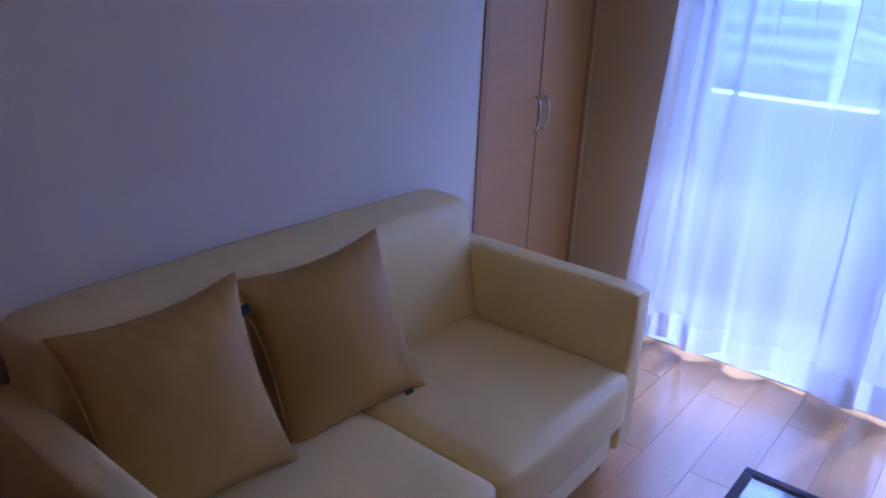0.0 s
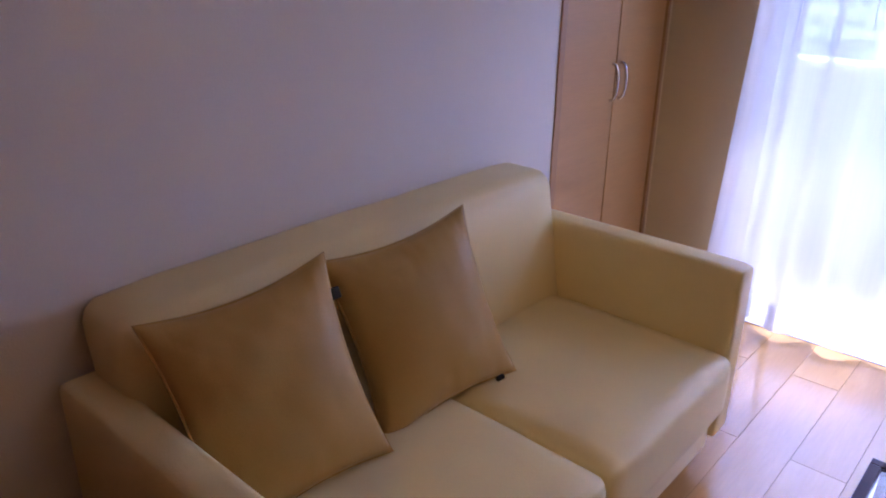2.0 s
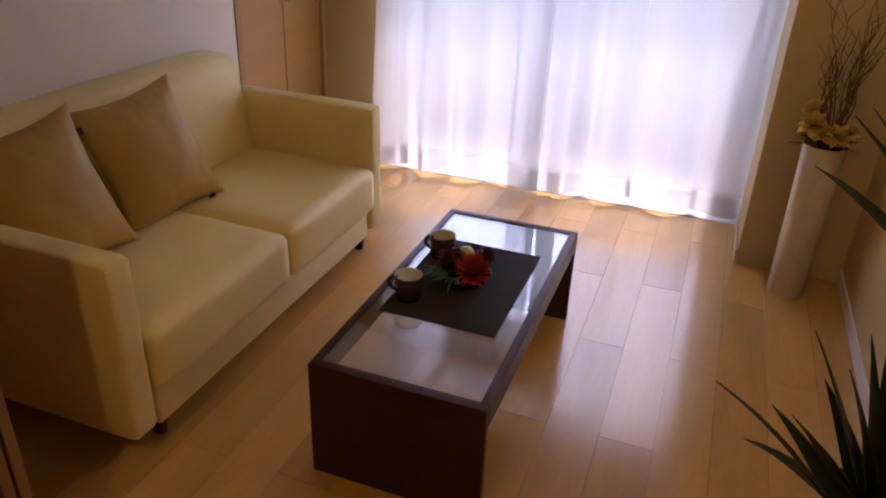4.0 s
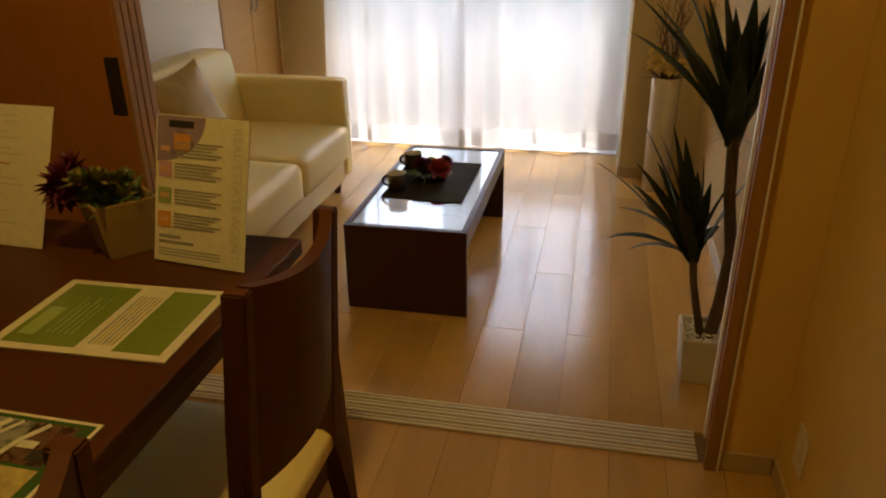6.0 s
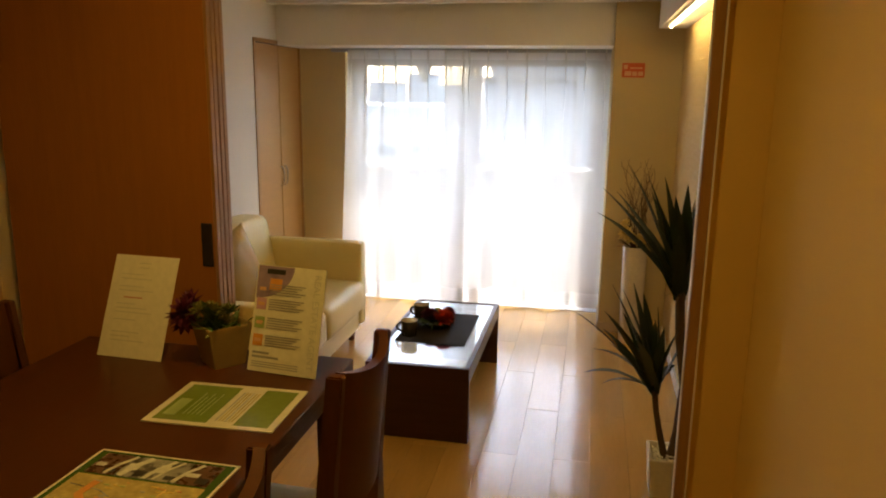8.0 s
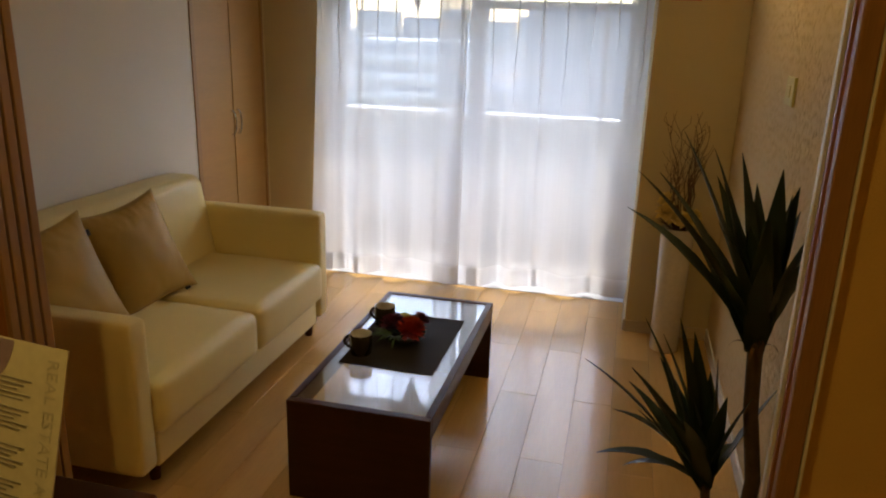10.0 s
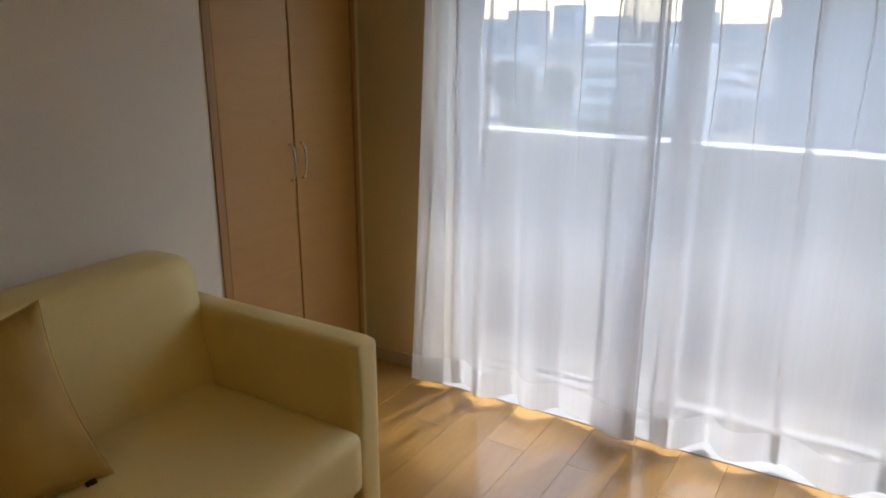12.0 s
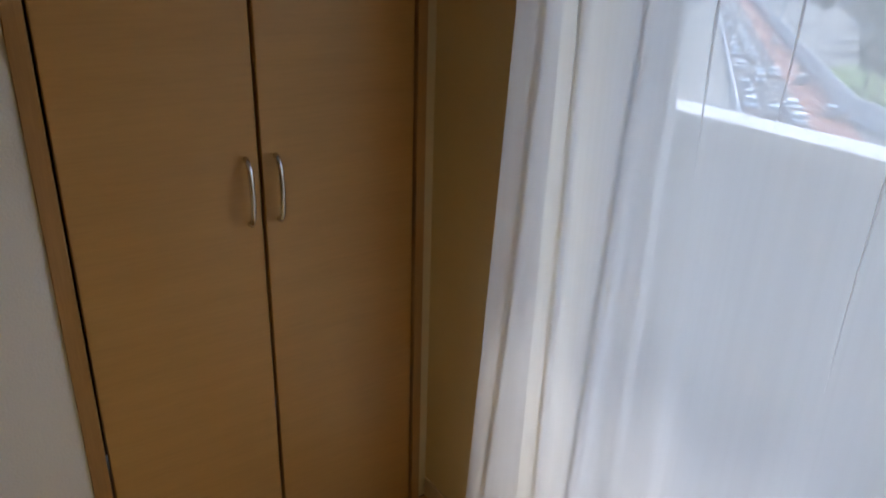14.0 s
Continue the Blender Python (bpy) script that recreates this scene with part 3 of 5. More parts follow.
def curtain(name, x0, x1, seed, folds, tucks, pleats, y=2.632, flare=0.0, edge=1):
    """A sheer curtain: pinched pleats at the tape, folded tucks of cloth, wider waves at the hem."""
    rnd = random.Random(seed)
    c = thing(name, ((x0 + x1) / 2, y, 0), "sheer white voile curtain, drawn shut, with a wavy double hem", "curtain", "pair of sheer curtains")
    cx = (x0 + x1) / 2
    nu, top, bot, hem = 260, 1.735, 0.022, 0.105
    amps = [rnd.uniform(0.5, 1.25) for _ in range(folds + 2)]
    shift = [rnd.uniform(-0.35, 0.35) for _ in range(folds + 2)]
    span = x1 - x0

    def place(s, z, behind=0.0):
        h = max(0.0, (top - z) / (top - bot))
        s = min(max(s, 0.0), 1.0)
        f = s * folds
        i = int(f)
        k = amps[i] + (amps[i + 1] - amps[i]) * (f - i)
        ph = shift[i] + (shift[i + 1] - shift[i]) * (f - i)
        a = (0.005 + 0.017 * h + 0.020 * h ** 4) * k
        yy = a * math.sin(2 * math.pi * (f + ph * h)) + (0.003 + 0.003 * h) * math.sin(2 * math.pi * (1.7 * f + seed))
        xx = x0 + span * s + flare * (1 - h) * (1 - s) ** 3 + 0.010 * h * math.sin(2 * math.pi * (f + ph) + 1.2) - cx
        zz = z + (0.006 * math.sin(2 * math.pi * f * 0.5 + seed) + 0.004 * k) * h ** 3
        return Vector((xx, yy + behind, zz))

    def row(z):
        """Points of the cloth along one height; at a tuck it doubles back behind itself."""
        h = (top - z) / (top - bot)
        out, start, before, depth = [], 0.0, 0.0, 0.0
        for xf, w, lean in tucks:
            sf = (xf + lean * h - x0) / span
            hw = w * (0.5 + 0.5 * h) / 2 / span
            n = max(5, int(nu * abs((xf - x0) / span - before)))
            out += [place(start + (sf + hw - start) * i / n, z, depth * (1 - i / n)) for i in range(n)]
            out += [place(sf + hw - 2 * hw * i / 4, z, 0.012 * i / 4) for i in range(4)]
            start, before, depth = sf - hw, (xf - x0) / span, 0.012
        n = max(5, int(nu * (1 - before)))
        return out + [place(start + (1 - start) * i / n, z, depth * (1 - i / n)) for i in range(n + 1)]

    def cloth(zs, grow=0.0):
        b = bmesh.new()
        grid = [[b.verts.new(p + Vector((0, grow, 0))) for p in row(z)] for z in zs]
        for r, q in zip(grid, grid[1:]):
            for i in range(len(r) - 1):
                b.faces.new((r[i], r[i + 1], q[i + 1], q[i]))
        return b
    part("cloth", cloth([top - (top - bot - hem) * k / 16 for k in range(17)]), VOILE, c, smooth=True)
    part("hem", cloth([bot + hem - hem * k / 4 for k in range(5)]), VOILE_HEM, c, "denser double hem", True)
    part("heading_tape", cloth([top + 0.012, top - 0.05], -0.003), VOILE_HEM, c, "pleated heading tape", True)
    # Turned side hem along the edge that meets the other curtain.
    b = bmesh.new()
    strip_rows = []
    for k in range(25):
        z = top - (top - bot) * k / 24
        strip_rows.append([b.verts.new(place(edge - (2 * edge - 1) * 0.009 * q / span / 3, z) + Vector((0, -0.003, 0))) for q in range(4)])
    for r, q in zip(strip_rows, strip_rows[1:]):
        for i in range(3):
            b.faces.new((r[i], r[i + 1], q[i + 1], q[i]))
    part("side_hem", b, VOILE_HEM, c, "turned side hem", True)
    for k in range(pleats + 1):
        s = (k + 0.25) / (pleats + 0.5)
        p = place(s, top)
        part("pleat", box(p.x - 0.006, p.x + 0.006, p.y - 0.010, p.y - 0.005, top - 0.085, top + 0.01, 0.002, 1), PENNANT, c, "pinched pleat of the heading")
        part("hook", box(p.x - 0.002, p.x + 0.002, p.y - 0.012, p.y - 0.006, top - 0.03, top + 0.04, 0.001, 1), BASE, c)
        # The stitched fold runs on down the cloth and fades out.
        b = bmesh.new()
        low = rnd.uniform(0.8, 1.38)
        rings = []
        for q in range(9):
            z = top - 0.08 - (top - 0.08 - low) * q / 8
            p, wd = place(s + 0.004 * math.sin(q * 0.9 + k * 2.1), z), (0.004 + 0.003 * amps[k % len(amps)]) * (1 - 0.96 * q / 8)
            rings.append([b.verts.new(p + Vector(o)) for o in ((-wd, -0.003, 0), (0, -0.003 - wd, 0), (wd, -0.003, 0))])
        for r, q in zip(rings, rings[1:]):
            for i in range(2):
                b.faces.new((r[i], r[i + 1], q[i + 1], q[i]))
        part("fold", b, VOILE_HEM, c, "stitched fold under a pleat", True)


curtain("curtain", -1.085, -0.190, 3, 3, ((-1.005, 0.085, -0.012), (-0.925, 0.045, 0.0), (-0.785, 0.035, -0.015), (-0.215, 0.03, 0.0)), 7, 2.612, 0.065)
curtain("curtain", -0.342, 0.738, 8, 4, ((-0.13, 0.06, 0.02), (0.20, 0.03, 0.03), (0.52, 0.035, 0.01), (0.645, 0.06, 0.015), (0.70, 0.05, 0.0)), 8, 2.642, 0.0, 0)
rail = thing("curtain_rail", (-0.2, 2.645, 1.748), "white aluminium double curtain rail", "curtain rail")
part("track", box(-0.95, 0.94, -0.012, 0.0, -0.016, 0.008, 0.002), SASH, rail)
part("track", box(-0.95, 0.94, 0.022, 0.034, -0.016, 0.008, 0.002), SASH, rail)
for x in (-0.92, -0.3, 0.3, 0.91):
    part("bracket", box(x - 0.01, x + 0.01, -0.014, 0.058, 0.0005, 0.0085), SASH, rail)


def pennant():
    p = thing("pennant", (-0.58, 3.03, 1.735), "small white triangular cloth hanging outside the window head", "pennant")
    b = bmesh.new()
    n = 10
    front = [[b.verts.new(((-0.093 + 0.186 * i / n) * (1 - k / n), 0.004 * math.sin(i * 1.3 + k), -0.225 * k / n)) for i in range(n + 1)] for k in range(n)]
    tip = b.verts.new((0, 0, -0.225))
    for a, c in zip(front, front[1:]):
        for i in range(n):
            b.faces.new((a[i], a[i + 1], c[i + 1], c[i]))
    for i in range(n):
        b.faces.new((front[-1][i], front[-1][i + 1], tip))
    solid(b, geom=b.faces[:], thickness=0.002)
    part("cloth", b, PENNANT, p)
    part("batten", tube([(-0.095, 0, 0.0), (0.095, 0, 0.0)], 0.004), BASE, p)


pennant()

# Boxed-in duct along the wall with a tube light under it.
structure("bulkhead", box(0.985, XR, 0.0, 2.16, 1.845, HC, 0.004), CEILING, "white boxed-in bulkhead along the wall", "bulkhead")
cove = thing("tube_light", (1.02, 1.1, 1.845), "slim warm tube light under the bulkhead, lit", "lamp")
part("housing", box(-0.014, 0.014, -0.72, 0.72, -0.012, 0.0, 0.003), BASE, cove)
part("tube", tube([(0, -0.70, -0.019), (0, 0.70, -0.019)], 0.006, 12), TUBE, cove, "glowing warm tube", True)
down = thing("downlight", (-0.05, -1.20, HC), "small round warm ceiling downlight, lit", "lamp")
part("trim_ring", lathe([(0.055, 0.0), (0.075, 0.0), (0.075, -0.006), (0.055, -0.006), (0.055, 0.0)]), BASE, down, smooth=True)
part("bulb", lathe([(0.0, -0.001), (0.05, -0.001), (0.045, -0.004), (0.0, -0.006)]), LAMP, down, "glowing warm lens", True)


# ---- living room furniture ----
def sofa():
    s = thing("sofa", (0, 0, 0), "cream leatherette two-seat sofa with square arms", "sofa")
    y0, y1, xb, xf = 0.332, 1.770, -1.385, -0.645
    part("base", box(xb + 0.01, xf - 0.012, y0 + 0.10, y1 - 0.10, 0.085, 0.235, 0.012, 3), LEATHER, s, smooth=True)
    for a, th in ((y0, 0.086), (y1 - 0.09, 0.09)):
        b = soft_box(xf - xb, th, 0.499, 0.018, 0.004, 9)
        arm = part("armrest", b, LEATHER, s, smooth=True, at=Matrix.Translation(((xf + xb) / 2, a + th / 2, 0.105)))
        part("piping", tube([((xf - xb) / 2 - 0.006, -0.036, 0.485), ((xf - xb) / 2 - 0.006, 0.036, 0.485)], 0.004, 6), LEATHER, arm, smooth=True)
    mid = 1.055
    for k, (a, c) in enumerate(((y0 + 0.089, mid - 0.003), (mid + 0.003, y1 - 0.093))):
        b = soft_box(0.60, c - a, 0.175, 0.03, 0.018, 11, k, 0.003)
        part("seat_cushion", b, LEATHER, s, smooth=True, at=Matrix.Translation((-0.925, (a + c) / 2, 0.205)))
    b = soft_box(0.19, y1 - y0 - 0.125, 0.594, 0.046, 0.010, 13, 4, 0.004)
    for v in b.verts:
        v.co.x -= 0.10 * (v.co.z / 0.6 - 0.5)
    part("backrest", b, LEATHER, s, smooth=True, at=Matrix.Translation((-1.275, (y0 + y1) / 2 + 0.002, 0.15)))
    for x in (-0.72, -1.32):
        for y in (y0 + 0.16, y1 - 0.06):
            part("foot", lathe([(0.0, 0.0), (0.017, 0.0), (0.022, 0.086), (0.0, 0.086)], 16), CHAIR_WOOD, s, "short brown wooden foot", True, Matrix.Translation((x, y, 0)))


sofa()


def pillow(centre, right, up, wide, tall, seed, tag):
    """A stuffed square cushion with pulled-in sides and creased top."""
    r = Vector(right).normalized()
    n = r.cross(Vector(up)).normalized()
    u = n.cross(r)
    m = Matrix((r, u, n)).transposed().to_4x4()
    m.translation = centre
    p = thing("throw_pillow", m, "tan satin square throw pillow leaning on the sofa back", "pillow", "throw pillows on the sofa")
    N = 36
    b = bmesh.new()
    sides = []
    for sgn in (1, -1):
        grid = []
        for i in range(N + 1):
            row = []
            for j in range(N + 1):
                x, y = 2 * i / N - 1, 2 * j / N - 1
                t = max(0.0, (1 - abs(x) ** 2.2) * (1 - abs(y) ** 2.2)) ** 0.55
                px = x * (1 - 0.12 * (1 - y * y)) * wide / 2
                py = y * (1 - 0.12 * (1 - x * x)) * tall / 2
                z = sgn * (0.068 * t + 0.003)
                edge = max(abs(x), abs(y))
                z += sgn * 0.006 * t * noise.noise(Vector((x * 2.2 + seed, y * 2.2, sgn)))
                z += sgn * 0.005 * edge ** 3 * t * math.sin(7 * x + 5 * noise.noise(Vector((x * 3, y * 3, seed))))
                z += sgn * 0.011 * max(0.0, y) ** 5 * t ** 0.5 * math.sin(19 * x + 8 * noise.noise(Vector((x * 2.5, y * 4, seed + 3)))) * (0.4 + abs(noise.noise(Vector((x * 1.7, seed, 0)))) * 2)
                row.append(b.verts.new((px, py, z)))
            grid.append(row)
        for a, c in zip(grid, grid[1:]):
            for j in range(N):
                b.faces.new((a[j], a[j + 1], c[j + 1], c[j]))
        sides.append(grid)
    f, k = sides
    for i in range(N):
        for a, c in (((i, 0), (i + 1, 0)), ((i + 1, N), (i, N)), ((0, i + 1), (0, i)), ((N, i), (N, i + 1))):
            b.faces.new((f[a[0]][a[1]], k[a[0]][a[1]], k[c[0]][c[1]], f[c[0]][c[1]]))
    part("cover", b, SATIN, p, smooth=True)
    pts = []
    for k in range(4):
        for q in range(10):
            e = 2 * q / 10 - 1
            x, y = ((e, -1), (1, e), (-e, 1), (-1, -e))[k]
            pts.append((x * (1 - 0.12 * (1 - y * y)) * wide / 2, y * (1 - 0.12 * (1 - x * x)) * tall / 2, 0))
    part("seam", tube(pts + [pts[0]], 0.0035, 6), SATIN, p, smooth=True)
    part("tag", box(tag[0] - 0.012, tag[0] + 0.012, tag[1] - 0.012, tag[1] + 0.012, -0.004, 0.004, 0.002), BLACK, p, "small black cloth tag")


pillow((-1.095, 1.010, 0.572), (0.05, 0.38, 0.035), (-0.17, -0.035, 0.38), 0.40, 0.42, 2.0, (0.15, -0.21))
pillow((-1.085, 0.600, 0.582), (0.04, 0.37, 0.03), (-0.17, -0.045, 0.38), 0.375, 0.425, 7.0, (0.182, 0.13))


def low_table():
    x0, x1, y0, y1, h = -0.263, 0.192, 0.524, 1.536, 0.338
    t = thing("low_table", ((x0 + x1) / 2, (y0 + y1) / 2, 0), "dark wenge coffee table with inset glass top and panel ends", "coffee table")
    w, l = (x1 - x0) / 2, (y1 - y0) / 2
    for s in (-1, 1):
        part("end_panel", box(-w, w, s * l - (0.024 if s > 0 else 0), s * l + (0 if s > 0 else 0.024), 0, h - 0.0005, 0.0025), WENGE, t)
        part("rail", box(s * w - (0.023 if s > 0 else 0), s * w + (0 if s > 0 else 0.023), -l + 0.024, l - 0.024, h - 0.07, h, 0.0025), WENGE, t)
    part("top_trim", box(-w + 0.023, w - 0.023, -l + 0.024, -l + 0.032, h - 0.07, h - 0.003, 0.002), WENGE, t)
    part("top_trim", box(-w + 0.023, w - 0.023, l - 0.032, l - 0.024, h - 0.07, h - 0.003, 0.002), WENGE, t)
    part("glass_top", box(-w + 0.024, w - 0.024, -l + 0.033, l - 0.033, h - 0.010, h - 0.003, 0.001), TABLE_GLASS, t, "clear glass panel")


low_table()
ZT = 0.336
mat_thing = thing("place_mat", (-0.045, 1.06, ZT - 0.0005), "charcoal woven place mat on the glass", "place mat")
part("cloth", box(-0.165, 0.165, -0.245, 0.245, 0, 0.003, 0.001), MAT_CLOTH, mat_thing)
ZM = ZT + 0.003


def mug(x, y, turn):
    m = thing("mug", pose(x, y, ZM, 0, 0, turn), "dark brown mug with ivory inside", "mug", "mugs on the low table")
    part("body", lathe([(0, 0), (0.034, 0), (0.037, 0.003), (0.0395, 0.038), (0.040, 0.073), (0.0385, 0.0745)], 36), MUG_DARK, m, smooth=True)
    part("inside", lathe([(0.0394, 0.0745), (0.0372, 0.073), (0.0358, 0.038), (0.033, 0.008), (0, 0.007)], 36), MUG_WHITE, m, "ivory glazed inside", True)
    pts = [(0.036 + 0.026 * math.sin(math.pi * k / 12) ** 0.7, 0, 0.015 + 0.046 * k / 12) for k in range(13)]
    part("handle", tube(pts, 0.0055, 10), MUG_DARK, m, smooth=True)


mug(-0.163, 1.178, 170)
mug(-0.161, 0.906, 178)


def fruit_bowl():
    f = thing("fruit_bowl", (-0.055, 1.06, ZM), "small dark bowl heaped with artificial fruit and flowers", "bowl")
    part("bowl", lathe([(0, 0), (0.045, 0), (0.06, 0.006), (0.085, 0.032), (0.082, 0.034), (0.056, 0.011), (0, 0.009)], 32), BOWL_GLASS, f, smooth=True)
    rnd = random.Random(5)
    for cx, cy in ((-0.055, 0.01), (-0.02, 0.035)):
        for k in range(13):
            b = ball(None, (0, 0, 0), rnd.uniform(0.009, 0.0125), 1.1, 10)
            part("grape", b, GRAPE, f, smooth=True, at=Matrix.Translation((cx + rnd.gauss(0, 0.014), cy + rnd.gauss(0, 0.014), 0.028 + rnd.uniform(0, 0.042))))
    part("lime", ball(None, (0, 0, 0), 0.028, 0.9, 20), LIME, f, "yellow-green fruit", True, Matrix.Translation((-0.012, 0.058, 0.055)))
    part("fig", ball(None, (0, 0, 0), 0.026, 1.1, 16), FIG, f, "dark brown fruit", True, Matrix.Translation((0.035, 0.06, 0.05)))
    b = flower(bmesh.new(), (0.038, -0.028, 0.048), (0.25, -0.45, 0.85), 0.058, 24, 9, 0.75, 3, 0.3)
    part("flower", b, RED_PETAL, f, "red-orange dahlia bloom")
    b = flower(bmesh.new(), (-0.045, -0.005, 0.06), (-0.3, -0.2, 0.9), 0.042, 16, 6, 0.7, 9, 0.34)
    part("flower", b, PURPLE_PETAL, f, "dark plum bloom")
    b = flower(bmesh.new(), (0.050, 0.060, 0.058), (0.5, 0.2, 0.8), 0.036, 12, 5, 0.6, 14, 0.4)
    part("flower", b, PURPLE_PETAL, f, "dark plum bloom")
    b = bmesh.new()
    for k in range(26):
        a = rnd.uniform(math.pi * 0.95, math.pi * 1.65)
        blade(b, (-0.015 + 0.02 * math.cos(a), -0.03 + 0.02 * math.sin(a), 0.03), (math.cos(a), math.sin(a), rnd.uniform(0.0, 0.7)), rnd.uniform(0.05, 0.085), 0.009, rnd.uniform(0.6, 1.4))
    part("grass", b, LEAF_FRESH, f, "fresh green artificial leaves")


fruit_bowl()


def floor_vase():
    v = thing("floor_vase", (0.933, 2.075, 0), "tall white cylindrical vase with curly twigs and pale flowers", "vase")
    part("body", lathe([(0, 0), (0.062, 0), (0.066, 0.004), (0.068, 0.3), (0.073, 0.590), (0.071, 0.595), (0.068, 0.590), (0.063, 0.3), (0.06, 0.05), (0, 0.05)], 40), CERAMIC, v, smooth=True)
    part("filling", lathe([(0, 0.575), (0.067, 0.572)], 24), BARK, v)
    rnd = random.Random(11)
    for k in range(17):
        a, lean = rnd.uniform(0, 2 * math.pi), rnd.uniform(0.02, 0.085)
        h = rnd.uniform(0.30, 0.56)
        ph, fr = rnd.uniform(0, 6), rnd.uniform(14, 24)
        pts, rad = [], []
        for i in range(22):
            s = i / 21
            wob = 0.016 * (0.4 + s)
            pts.append((0.02 * math.cos(a) + lean * math.cos(a) * s ** 1.2 + wob * math.sin(fr * s * h + ph), 0.02 * math.sin(a) + lean * math.sin(a) * s ** 1.2 + wob * math.cos(fr * s * h * 0.9 + ph), 0.57 + h * s))
            rad.append(0.0034 * (1 - 0.72 * s))
        b = tube(pts, rad, 6)
        for q in range(3):
            i = rnd.randint(7, 17)
            p = Vector(pts[i])
            d = Vector((rnd.uniform(-0.5, 0.5), rnd.uniform(-0.5, 0.5), 1)).normalized()
            e = Vector((rnd.uniform(-0.02, 0.02), rnd.uniform(-0.02, 0.02), 0))
            tube([p, p + d * 0.03 + e, p + d * 0.07 - e * 0.4, p + d * 0.11 + e], [0.0018, 0.0015, 0.0012, 0.0007], 5, b)
        part("twig", b, TWIG, v, "curly dried twig", True)
    for k, (x, y, z, r) in enumerate(((-0.060, -0.055, 0.670, 0.055), (0.025, -0.070, 0.645, 0.048), (-0.02, -0.045, 0.640, 0.042), (-0.065, -0.01, 0.715, 0.045), (0.06, -0.04, 0.66, 0.036))):
        part("flower", flower(bmesh.new(), (x, y, z), (x * 6, y * 8, 0.35), r, 6, 4, 0.8, 20 + k, 0.95), CREAM_PETAL, v, "pale yellow artificial bloom")
    b = bmesh.new()
    for k in range(16):
        a = rnd.uniform(0, 2 * math.pi)
        blade(b, (0.03 * math.cos(a), 0.03 * math.sin(a), 0.58), (math.cos(a), math.sin(a), rnd.uniform(0.3, 1.0)), rnd.uniform(0.07, 0.12), 0.014, 0.9)
    part("foliage", b, BARK, v, "dark dried foliage")


floor_vase()


